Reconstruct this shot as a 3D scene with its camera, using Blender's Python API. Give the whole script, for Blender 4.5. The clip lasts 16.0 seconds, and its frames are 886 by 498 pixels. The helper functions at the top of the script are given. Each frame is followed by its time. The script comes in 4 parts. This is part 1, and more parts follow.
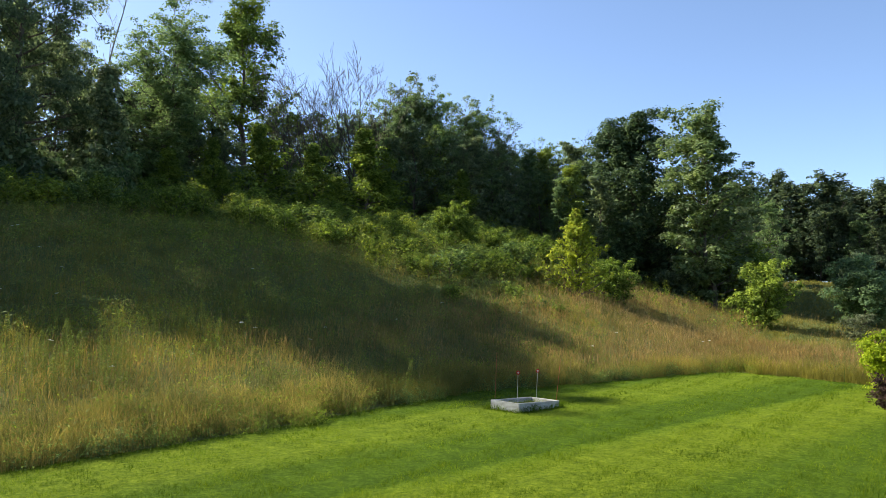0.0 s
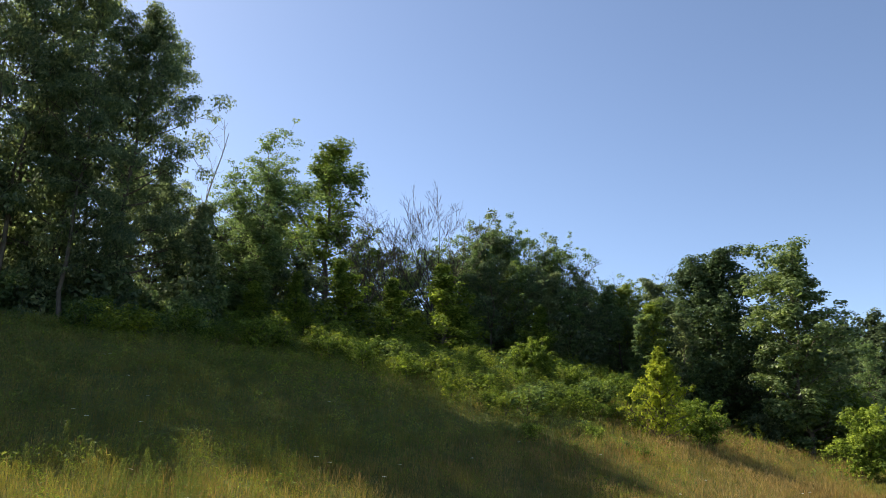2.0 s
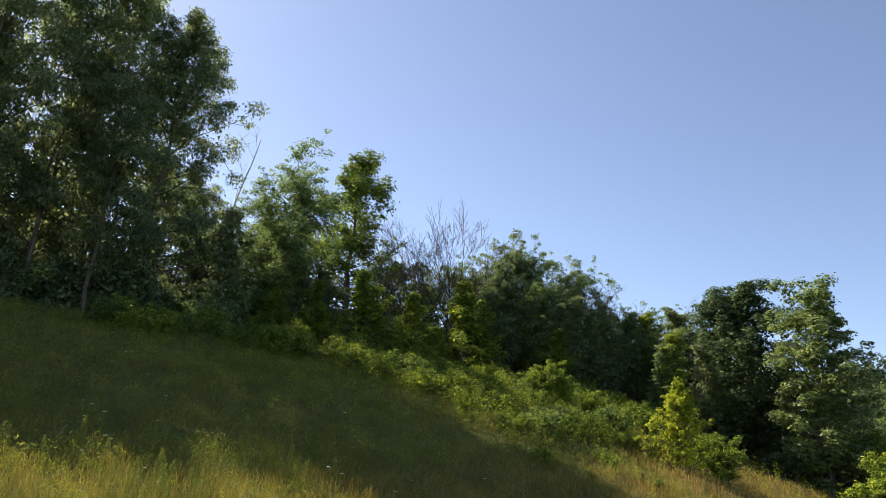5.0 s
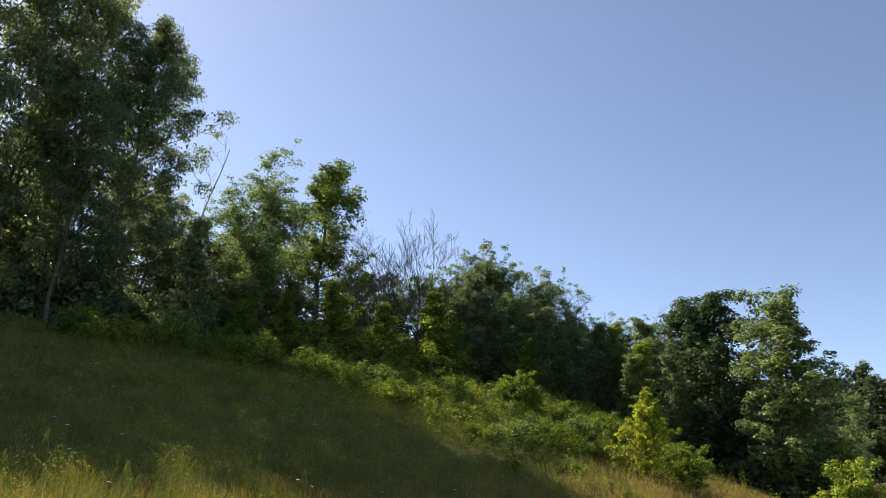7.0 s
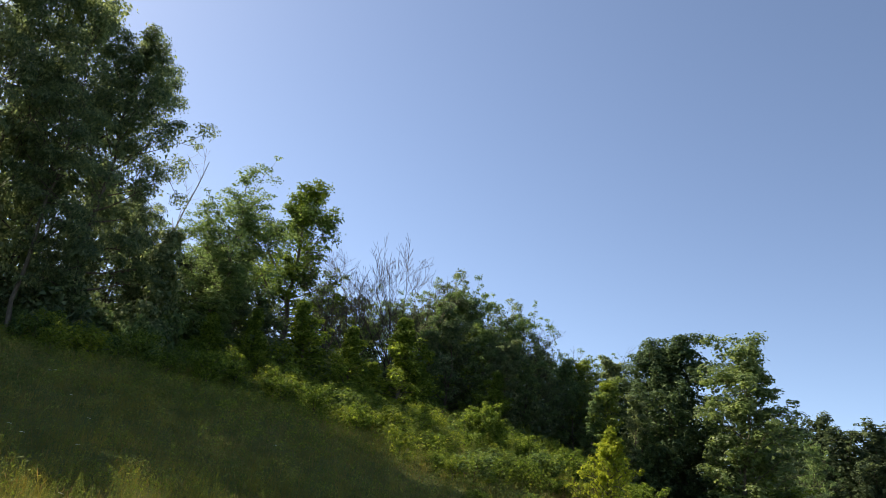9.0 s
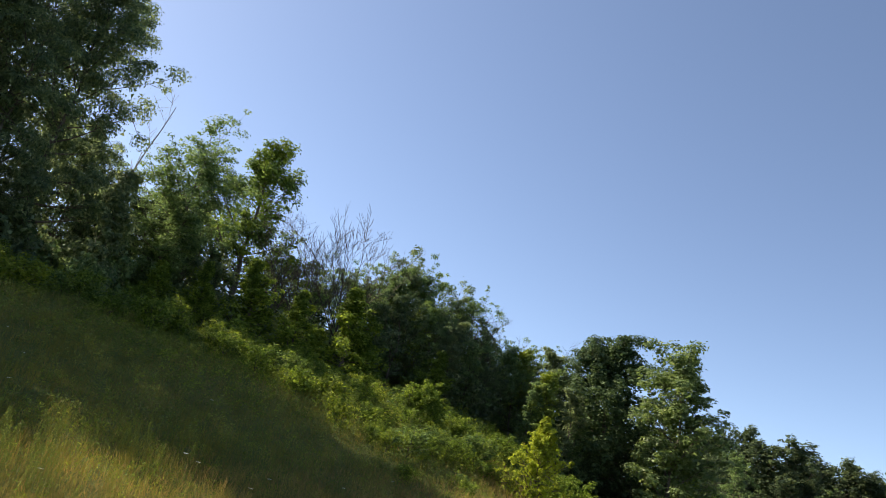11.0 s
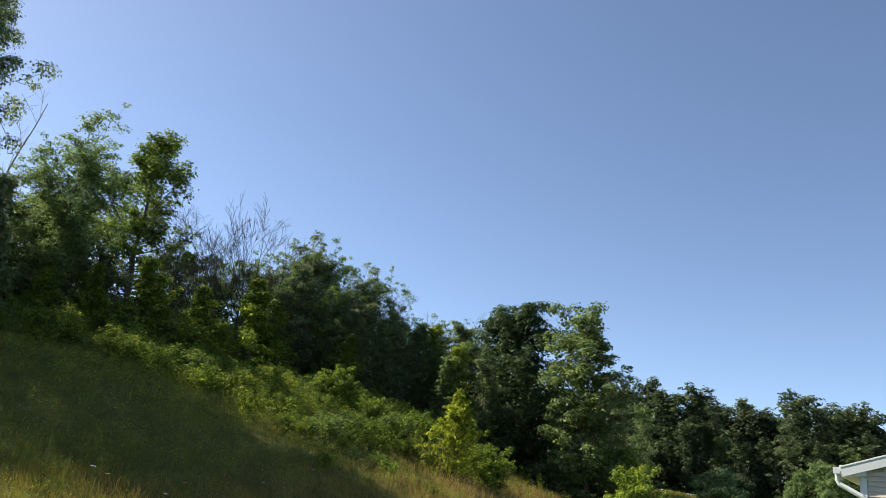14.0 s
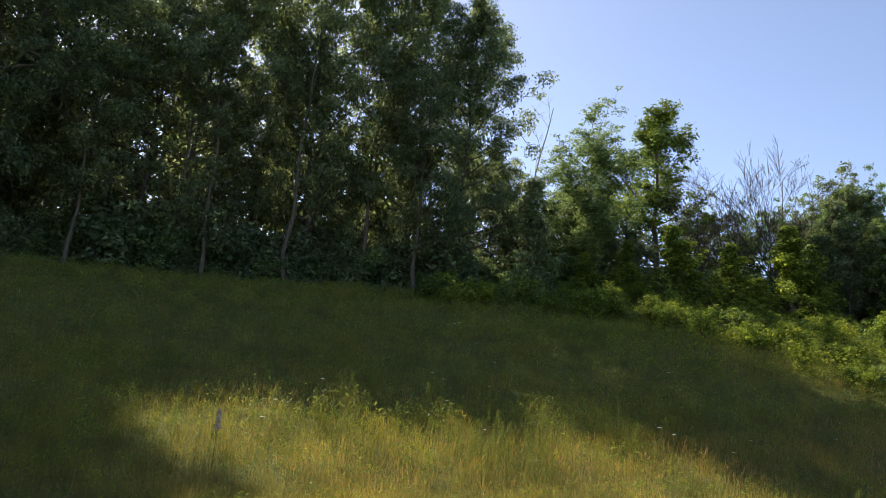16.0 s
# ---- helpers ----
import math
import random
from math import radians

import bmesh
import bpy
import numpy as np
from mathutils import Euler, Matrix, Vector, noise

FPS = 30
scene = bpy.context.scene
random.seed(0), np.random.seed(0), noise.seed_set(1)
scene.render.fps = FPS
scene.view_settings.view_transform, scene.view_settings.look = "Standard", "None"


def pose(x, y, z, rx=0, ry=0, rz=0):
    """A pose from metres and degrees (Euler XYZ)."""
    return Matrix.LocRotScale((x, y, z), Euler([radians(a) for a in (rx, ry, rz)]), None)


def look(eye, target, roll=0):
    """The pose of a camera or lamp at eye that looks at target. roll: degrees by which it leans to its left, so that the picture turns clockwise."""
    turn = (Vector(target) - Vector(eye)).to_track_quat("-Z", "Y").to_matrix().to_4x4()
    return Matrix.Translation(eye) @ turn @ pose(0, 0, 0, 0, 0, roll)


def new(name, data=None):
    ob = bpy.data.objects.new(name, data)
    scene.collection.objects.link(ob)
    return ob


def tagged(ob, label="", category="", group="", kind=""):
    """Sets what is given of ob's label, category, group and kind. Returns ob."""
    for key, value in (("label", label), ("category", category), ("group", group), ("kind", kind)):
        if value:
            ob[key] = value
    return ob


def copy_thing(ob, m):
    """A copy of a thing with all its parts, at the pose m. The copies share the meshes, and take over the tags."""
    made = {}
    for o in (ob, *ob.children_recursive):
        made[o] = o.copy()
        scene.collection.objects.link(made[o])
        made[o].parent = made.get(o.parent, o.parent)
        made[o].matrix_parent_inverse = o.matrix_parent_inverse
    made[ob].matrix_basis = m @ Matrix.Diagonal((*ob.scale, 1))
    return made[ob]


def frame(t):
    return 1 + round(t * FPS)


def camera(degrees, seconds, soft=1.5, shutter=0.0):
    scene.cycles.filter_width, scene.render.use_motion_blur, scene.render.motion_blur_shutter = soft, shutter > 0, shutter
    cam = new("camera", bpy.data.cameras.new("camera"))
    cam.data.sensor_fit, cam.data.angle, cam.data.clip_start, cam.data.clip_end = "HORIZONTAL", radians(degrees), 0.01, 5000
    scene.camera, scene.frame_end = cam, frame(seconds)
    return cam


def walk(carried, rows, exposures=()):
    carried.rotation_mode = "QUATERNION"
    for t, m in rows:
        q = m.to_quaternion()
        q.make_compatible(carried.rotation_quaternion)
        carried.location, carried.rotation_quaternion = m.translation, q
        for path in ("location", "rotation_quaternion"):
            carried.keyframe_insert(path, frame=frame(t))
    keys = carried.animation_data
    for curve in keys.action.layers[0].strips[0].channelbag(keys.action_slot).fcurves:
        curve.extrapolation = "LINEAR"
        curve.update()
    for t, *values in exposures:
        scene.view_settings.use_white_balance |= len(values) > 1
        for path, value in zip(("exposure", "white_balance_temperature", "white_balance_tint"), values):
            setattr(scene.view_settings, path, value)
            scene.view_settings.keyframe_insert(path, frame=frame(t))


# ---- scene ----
LENS, EYE = 59.5, 2.2
cam = camera(LENS, 16.0, soft=0.85)
# seconds, then the turn about x, y and z; the eye drifts a hand's width to the left
ROWS = [
    (0.0, 95.00, -0.41, -0.04),
    (0.5, 95.81, 2.08, 3.71),
    (1.0, 99.72, 4.24, 5.25),
    (1.5, 101.87, -0.51, 5.08),
    (2.0, 104.83, -2.09, 5.42),
    (2.5, 105.46, -3.66, 5.42),
    (3.0, 106.11, -3.25, 4.36),
    (3.5, 105.88, -4.26, 4.83),
    (4.0, 105.66, -6.06, 6.45),
    (6.5, 106.75, -4.69, 5.46),
    (7.0, 106.99, -5.12, 4.03),
    (7.5, 107.65, -5.07, 2.12),
    (8.0, 108.58, -5.43, 2.06),
    (10.5, 109.97, -12.84, -2.99),
    (11.0, 108.63, -13.41, -4.14),
    (11.5, 108.35, -13.16, -4.74),
    (12.0, 108.50, -13.54, -6.63),
    (12.5, 108.82, -10.88, -7.16),
    (13.0, 108.96, -9.00, -7.46),
    (13.5, 109.05, -7.31, -9.25),
    (14.0, 108.08, -6.82, -9.70),
    (14.5, 103.91, -6.64, -9.81),
    (15.0, 104.16, -5.50, -7.55),
    (15.5, 103.56, -5.79, 13.59),
    (16.0, 101.14, -4.92, 29.25),
]
walk(cam, [(t, pose(-0.16 * min(t / 14.0, 1.0), 0, EYE, rx, ry, rz)) for t, rx, ry, rz in ROWS],
     exposures=[(0.0, 1.32, 6630, 8), (1.0, 1.15, 6890, 9), (2.5, 1.13, 7130, 11), (4.0, 1.24, 7480, 13),
                (6.5, 1.20, 7430, 13), (8.0, 1.10, 7380, 12), (10.5, 1.11, 7330, 11), (12.0, 1.18, 7280, 11), (14.0, 1.00, 6930, 9), (14.5, 1.18, 6930, 8), (15.0, 1.13, 6930, 8), (16.0, 1.29, 7380, 15)])

# ---- daylight ----
SUN_EL, SUN_AZ = 41.8, -64.0
world = bpy.data.worlds.new("sky")
scene.world = world
world.use_nodes = True
wn = world.node_tree.nodes
sky = wn.new("ShaderNodeTexSky")
sky.sky_type, sky.sun_disc = "NISHITA", False
sky.sun_elevation, sky.sun_rotation = radians(SUN_EL), radians(SUN_AZ)
sky.altitude, sky.air_density, sky.dust_density, sky.ozone_density = 1400, 0.75, 1.35, 1.9
wn["Background"].inputs["Strength"].default_value = 0.113
world.node_tree.links.new(sky.outputs[0], wn["Background"].inputs["Color"])
sun_way = Vector((math.sin(radians(SUN_AZ)) * math.cos(radians(SUN_EL)),
                  math.cos(radians(SUN_AZ)) * math.cos(radians(SUN_EL)), math.sin(radians(SUN_EL))))
sun = new("sun", bpy.data.lights.new("sun", "SUN"))
sun.data.energy, sun.data.angle, sun.data.color = 5.0, radians(0.6), (1.0, 0.95, 0.81)
sun.matrix_world = look(sun_way * 200, (0, 0, 0))


# ---- materials ----
def shader(name, rough=0.6, spec=0.3):
    m = bpy.data.materials.new(name)
    m.use_nodes = True
    nt = m.node_tree
    b = nt.nodes["Principled BSDF"]
    b.inputs["Roughness"].default_value = rough
    b.inputs["Specular IOR Level"].default_value = spec
    return m, nt, b


def ramp(nt, fac, stops):
    r = nt.nodes.new("ShaderNodeValToRGB")
    el = r.color_ramp.elements
    el[0].position, el[0].color = stops[0][0], (*stops[0][1], 1)
    el[1].position, el[1].color = stops[-1][0], (*stops[-1][1], 1)
    for p, c in stops[1:-1]:
        e = el.new(p)
        e.color = (*c, 1)
    nt.links.new(fac, r.inputs[0])
    return r.outputs[0]


def noise_tex(nt, scale, detail=4.0, rough=0.6, coords="Object", stretch=(1, 1, 1)):
    tc = nt.nodes.new("ShaderNodeTexCoord")
    mp = nt.nodes.new("ShaderNodeMapping")
    mp.inputs["Scale"].default_value = stretch
    n = nt.nodes.new("ShaderNodeTexNoise")
    n.inputs["Scale"].default_value, n.inputs["Detail"].default_value = scale, detail
    n.inputs["Roughness"].default_value = rough
    nt.links.new(tc.outputs[coords], mp.inputs["Vector"])
    nt.links.new(mp.outputs[0], n.inputs["Vector"])
    return n.outputs[0]


def mix_rgb(nt, fac, a, b, mode="MIX"):
    m = nt.nodes.new("ShaderNodeMix")
    m.data_type, m.blend_type = "RGBA", mode
    for sock, v in ((m.inputs[0], fac), (m.inputs[6], a), (m.inputs[7], b)):
        if isinstance(v, (int, float)):
            sock.default_value = v
        elif isinstance(v, tuple):
            sock.default_value = (*v, 1)
        else:
            nt.links.new(v, sock)
    return m.outputs[2]


def bump(nt, b, height, strength=0.4, dist=0.02):
    n = nt.nodes.new("ShaderNodeBump")
    n.inputs["Strength"].default_value, n.inputs["Distance"].default_value = strength, dist
    nt.links.new(height, n.inputs["Height"])
    nt.links.new(n.outputs[0], b.inputs["Normal"])


def leaf_material(name, stops, thin=0.4, rough=0.65, patch=None, patch_scale=0.35, gloss=0.1):
    """Foliage: each leaf its own tone, larger patches across the plant, lit and dark clusters painted in, light let
    through.
    """
    m, nt, b = shader(name, rough, gloss)
    geo = nt.nodes.new("ShaderNodeNewGeometry")
    col = ramp(nt, geo.outputs["Random Per Island"], stops)
    big = noise_tex(nt, patch_scale, 2.0)
    if patch:
        fac = ramp(nt, big, [(0.42, (0, 0, 0)), (0.62, (1, 1, 1))])
        col = mix_rgb(nt, fac, col, patch)
    # noise that paints sunlit and shaded leaf clusters, cool dark to warm bright
    clumps = ramp(nt, noise_tex(nt, 1.1, 2.0, 0.5), [(0.34, (0.62, 0.68, 0.72)), (0.66, (1.32, 1.26, 1.12))])
    col = mix_rgb(nt, 1.0, col, clumps, "MULTIPLY")
    info = nt.nodes.new("ShaderNodeObjectInfo")
    tone = ramp(nt, info.outputs["Random"], [(0.0, (0.78, 0.82, 0.8)), (1.0, (1.15, 1.1, 1.0))])
    col = mix_rgb(nt, 1.0, col, tone, "MULTIPLY")
    nt.links.new(col, b.inputs["Base Color"])
    tr = nt.nodes.new("ShaderNodeBsdfTranslucent")
    warm = mix_rgb(nt, 1.0, col, (1.12, 1.1, 0.8), "MULTIPLY")
    nt.links.new(warm, tr.inputs["Color"])
    mx = nt.nodes.new("ShaderNodeMixShader")
    mx.inputs[0].default_value = thin
    nt.links.new(b.outputs[0], mx.inputs[1])
    nt.links.new(tr.outputs[0], mx.inputs[2])
    nt.links.new(mx.outputs[0], nt.nodes["Material Output"].inputs["Surface"])
    return m


def plain_material(name, dark, light, rough=0.6, scale=6.0, spec=0.3, relief=0.2, stretch=(1, 1, 1), metal=0.0):
    m, nt, b = shader(name, rough, spec)
    b.inputs["Metallic"].default_value = metal
    n = noise_tex(nt, scale, 6.0, 0.65, stretch=stretch)
    nt.links.new(ramp(nt, n, [(0.3, dark), (0.7, light)]), b.inputs["Base Color"])
    bump(nt, b, n, relief, 0.01)
    return m


LEAF_WOOD = leaf_material("leaf_wood_green", [(0, (0.095, 0.149, 0.073)), (0.6, (0.151, 0.233, 0.107)), (1, (0.257, 0.348, 0.176))], thin=0.48)
LEAF_DARK = leaf_material("leaf_hilltop", [(0, (0.111, 0.153, 0.099)), (0.7, (0.195, 0.254, 0.153)), (1, (0.325, 0.377, 0.237))], thin=0.6)
LEAF_DEEP = leaf_material("leaf_dark_green", [(0, (0.093, 0.138, 0.090)), (0.7, (0.160, 0.215, 0.127)), (1, (0.269, 0.322, 0.204))], thin=0.45)
# dimmer leaf for far and back-row plants, their shade put into the colour
LEAF_FAR_SHADED = leaf_material("leaf_far_shaded", [(0, (0.052, 0.078, 0.050)), (0.7, (0.090, 0.126, 0.074)), (1, (0.157, 0.193, 0.113))], thin=0.42)
# darkened leaf copy that holds the round-topped tree's shade in its colour
LEAF_SHADED = leaf_material("leaf_shaded", [(0, (0.044, 0.076, 0.043)), (0.7, (0.074, 0.120, 0.062)), (1, (0.126, 0.180, 0.095))], thin=0.3)
LEAF_FRESH = leaf_material("leaf_fresh_green", [(0, (0.075, 0.117, 0.021)), (0.6, (0.156, 0.226, 0.039)), (1, (0.313, 0.402, 0.084))], thin=0.45)
LEAF_VINE = leaf_material("leaf_vine", [(0, (0.067, 0.108, 0.040)), (0.6, (0.139, 0.214, 0.075)), (1, (0.319, 0.427, 0.160))], patch=(0.165, 0.22, 0.035), patch_scale=0.5, thin=0.45)
LEAF_YELLOW = leaf_material("leaf_yellow_green", [(0, (0.220, 0.288, 0.035)), (0.6, (0.338, 0.385, 0.048)), (1, (0.478, 0.501, 0.083))], thin=0.5)
LEAF_LIME = leaf_material("leaf_lime", [(0, (0.16, 0.24, 0.015)), (0.6, (0.27, 0.36, 0.025)), (1, (0.38, 0.44, 0.05))], thin=0.45)
LEAF_POPLAR = leaf_material("leaf_poplar", [(0, (0.093, 0.141, 0.062)), (0.6, (0.149, 0.211, 0.086)), (1, (0.265, 0.332, 0.161))], thin=0.45, rough=0.5, gloss=0.2)
LEAF_SILVER = leaf_material("leaf_silver_green", [(0, (0.090, 0.114, 0.066)), (1, (0.192, 0.216, 0.132))], thin=0.3)
LEAF_COPPER = leaf_material("leaf_copper", [(0, (0.05, 0.055, 0.02)), (0.5, (0.10, 0.085, 0.03)), (1, (0.19, 0.13, 0.055))], thin=0.25, rough=0.35)
LEAF_PURPLE = leaf_material("leaf_purple", [(0, (0.03, 0.018, 0.018)), (1, (0.075, 0.045, 0.04))], thin=0.2)
GRASS_GREEN = leaf_material("meadow_green", [(0, (0.114, 0.129, 0.041)), (0.5, (0.208, 0.190, 0.066)), (1, (0.345, 0.268, 0.107))], thin=0.42, rough=0.8, gloss=0.06, patch=(0.21, 0.195, 0.05), patch_scale=0.16)
GRASS_STRAW = leaf_material("meadow_straw", [(0, (0.227, 0.151, 0.066)), (0.6, (0.336, 0.232, 0.110)), (1, (0.454, 0.326, 0.179))], thin=0.4, rough=0.8, gloss=0.06, patch=(0.30, 0.195, 0.085), patch_scale=0.2)
WEED_GREEN = leaf_material("weed_green", [(0, (0.118, 0.164, 0.030)), (0.6, (0.195, 0.260, 0.041)), (1, (0.321, 0.361, 0.060))], thin=0.4)
LAWN_BLADE = leaf_material("lawn_blade", [(0, (0.054, 0.105, 0.006)), (0.6, (0.103, 0.166, 0.011)), (1, (0.184, 0.237, 0.024))], thin=0.4, rough=0.8, gloss=0.05)
BARK = plain_material("bark", (0.055, 0.045, 0.036), (0.16, 0.135, 0.11), 0.9, 9.0, 0.1, 0.8, (1, 1, 0.25))
TWIG_GREY = plain_material("twig_grey", (0.050, 0.042, 0.034), (0.110, 0.094, 0.078), 0.9, 9.0, 0.1, 0.5, (1, 1, 0.25))
BARK_PALE = plain_material("bark_pale", (0.13, 0.115, 0.095), (0.30, 0.27, 0.235), 0.9, 9.0, 0.1, 0.6, (1, 1, 0.25))
WHITE_VINYL = plain_material("white_vinyl", (0.50, 0.52, 0.55), (0.58, 0.60, 0.63), 0.4, 3.0, 0.4, 0.03)
SIDING = plain_material("siding_beige", (0.47, 0.41, 0.36), (0.55, 0.485, 0.43), 0.55, 4.0, 0.3, 0.08, (1, 1, 8))
SHINGLE = plain_material("shingle_grey", (0.16, 0.17, 0.185), (0.30, 0.31, 0.33), 0.85, 25.0, 0.2, 0.5)
BOARD_WHITE = plain_material("board_weathered_white", (0.22, 0.21, 0.18), (0.52, 0.51, 0.49), 0.8, 3.5, 0.2, 0.4, (1, 1, 3))
SOIL = plain_material("bed_soil", (0.030, 0.024, 0.016), (0.085, 0.075, 0.045), 0.95, 14.0, 0.1, 0.9)
STAKE_RED = plain_material("stake_orange_red", (0.42, 0.10, 0.05), (0.55, 0.16, 0.08), 0.5, 8.0, 0.3, 0.1)
STAKE_PALE = plain_material("stake_pale", (0.45, 0.42, 0.36), (0.6, 0.57, 0.5), 0.5, 8.0, 0.3, 0.1)
REFLECTOR = plain_material("reflector_red", (0.55, 0.02, 0.02), (0.7, 0.05, 0.05), 0.2, 30.0, 0.6, 0.1)
WEED_DULL = leaf_material("weed_dull", [(0, (0.120, 0.155, 0.045)), (0.6, (0.175, 0.215, 0.058)), (1, (0.270, 0.290, 0.085))], thin=0.35)
PETAL_WHITE = plain_material("petal_white", (0.68, 0.68, 0.6), (0.8, 0.8, 0.74), 0.7, 20.0, 0.2, 0.1)
PETAL_PINK = plain_material("petal_pink", (0.42, 0.28, 0.36), (0.58, 0.42, 0.50), 0.7, 20.0, 0.2, 0.1)

m, nt, b = shader("lawn_turf", 0.95, 0.04)
tc = nt.nodes.new("ShaderNodeTexCoord")
mp = nt.nodes.new("ShaderNodeMapping")
mp.inputs["Rotation"].default_value = (0, 0, radians(47))
wave = nt.nodes.new("ShaderNodeTexWave")
wave.inputs["Scale"].default_value, wave.inputs["Distortion"].default_value = 0.082, 0.5
wave.inputs["Detail"].default_value = 2.0
nt.links.new(tc.outputs["Object"], mp.inputs["Vector"])
nt.links.new(mp.outputs[0], wave.inputs["Vector"])
fine = ramp(nt, noise_tex(nt, 15.0, 8.0, 0.8), [(0.32, (0.032, 0.060, 0.005)), (0.5, (0.080, 0.122, 0.010)), (0.68, (0.148, 0.190, 0.020))])
wide = ramp(nt, noise_tex(nt, 3.2, 5.0, 0.7), [(0.3, (0.68, 0.74, 0.7)), (0.7, (1.3, 1.24, 1.1))])
nap = ramp(nt, wave.outputs[1], [(0.25, (0.74, 0.84, 0.82)), (0.75, (1.30, 1.22, 1.16))])
# sunlit edge and shaded side of a low bank, painted into the turf
sep = nt.nodes.new("ShaderNodeSeparateXYZ")
nt.links.new(mp.outputs[0], sep.inputs[0])
span = nt.nodes.new("ShaderNodeMapRange")
span.inputs["From Min"].default_value, span.inputs["From Max"].default_value = -10.0, -4.0
wobble = nt.nodes.new("ShaderNodeMath")
wobble.operation = "MULTIPLY_ADD"
nt.links.new(noise_tex(nt, 1.3, 3.0), wobble.inputs[0])
wobble.inputs[1].default_value = 0.35
nt.links.new(sep.outputs[0], wobble.inputs[2])
nt.links.new(wobble.outputs[0], span.inputs["Value"])
bank_light = ramp(nt, span.outputs[0], [(0.0, (1.0, 1.0, 1.0)), (0.38, (0.94, 0.96, 0.96)), (0.525, (0.78, 0.84, 0.84)), (0.55, (1.22, 1.18, 1.15)), (0.575, (1.2, 1.16, 1.12)), (0.62, (1.06, 1.04, 1.02)), (1.0, (1.0, 1.0, 1.0))])
turf = mix_rgb(nt, 1.0, mix_rgb(nt, 1.0, fine, wide, "MULTIPLY"), nap, "MULTIPLY")
nt.links.new(mix_rgb(nt, 1.0, turf, bank_light, "MULTIPLY"), b.inputs["Base Color"])
bump(nt, b, noise_tex(nt, 20.0, 8.0, 0.75), 1.0, 0.06)
LAWN = m
m, nt, b = shader("meadow_thatch", 0.95, 0.04)
fine = ramp(nt, noise_tex(nt, 9.0, 6.0, 0.7), [(0.3, (0.060, 0.074, 0.028)), (0.55, (0.122, 0.135, 0.053)), (0.8, (0.20, 0.19, 0.085))])
wide = ramp(nt, noise_tex(nt, 0.25, 3.0), [(0.3, (0.75, 0.9, 0.7)), (0.7, (1.2, 1.1, 1.0))])
nt.links.new(mix_rgb(nt, 1.0, fine, wide, "MULTIPLY"), b.inputs["Base Color"])
bump(nt, b, noise_tex(nt, 14.0, 6.0, 0.7), 1.0, 0.08)
THATCH = m


# ---- the lie of the land: by bearing, the mown edge, the foot of the wood and its height ----
LAND = [(-180, 32, 60, 0.5), (-110, 14, 36, 5.2), (-75, 11.6, 36, 6.2), (-60, 11, 36, 6.2), (-45, 10.8, 36, 6.6),
        (-30, 11, 36, 6.9), (-20, 11.6, 37, 7.0), (-12, 12.8, 39, 7.0), (-5, 14.6, 42, 7.1), (3, 17.5, 44, 6.9),
        (8, 18.8, 46, 6.2), (13, 20, 48, 4.5), (20, 23.6, 50, 2.8), (24, 22.8, 55, 4.7), (29, 21.4, 58, 4.2),
        (38, 21, 60, 3.7), (60, 22, 60, 1.5), (110, 32, 60, 0.5), (180, 32, 60, 0.5)]
_az = np.arange(-180, 180.01, 0.5)
_k = np.exp(-0.5 * (np.arange(-8, 9) * 0.5 / 1.6) ** 2)
_k /= _k.sum()


def _smooth(col):
    v = np.interp(_az, [k[0] for k in LAND], [k[col] for k in LAND])
    return np.convolve(np.concatenate((v[-9:-1], v, v[1:9])), _k, "valid")


_edge, _foot, _top = _smooth(1), _smooth(2), _smooth(3)


def swell(x, y, s=1.0):
    """A smooth unevenness between -1 and 1."""
    return (np.sin(x * 0.9 * s + 1.3) * np.cos(y * 0.7 * s - 0.4) + 0.6 * np.sin(x * 1.9 * s - y * 1.3 * s + 2.0)
            + 0.4 * np.cos(x * 3.1 * s + y * 2.3 * s)) / 2.0


def land(x, y):
    """Height of the ground, and the share of the way from the mown edge (0) to the wood (1)."""
    x, y = np.asarray(x, float), np.asarray(y, float)
    r, a = np.hypot(x, y), np.degrees(np.arctan2(x, y))
    r0, r1, z1 = np.interp(a, _az, _edge), np.interp(a, _az, _foot), np.interp(a, _az, _top)
    lawn = 0.033 * np.clip(y, -8, 30)
    z0 = 0.033 * np.clip(r0 * np.cos(np.radians(a)), -8, 30)
    u = (r - r0) / (r1 - r0)
    k = np.clip(u, 0, 1) ** (1 + 0.9 * np.clip((a - 17) / 8, 0, 1) * np.clip((90 - a) / 30, 0, 1))
    rise = z0 + (z1 - z0) * (k * 0.88 + 0.12 * k * k * (3 - 2 * k)) + np.clip(u * 4, 0, 1) * 0.10 * swell(x, y, 0.5)
    far = 0.05 * np.clip(r - r1, 0, 25)
    return np.where(u < 0, lawn, rise + far), u


def at(bearing, r):
    x, y = r * math.sin(radians(bearing)), r * math.cos(radians(bearing))
    return x, y, float(land(x, y)[0])


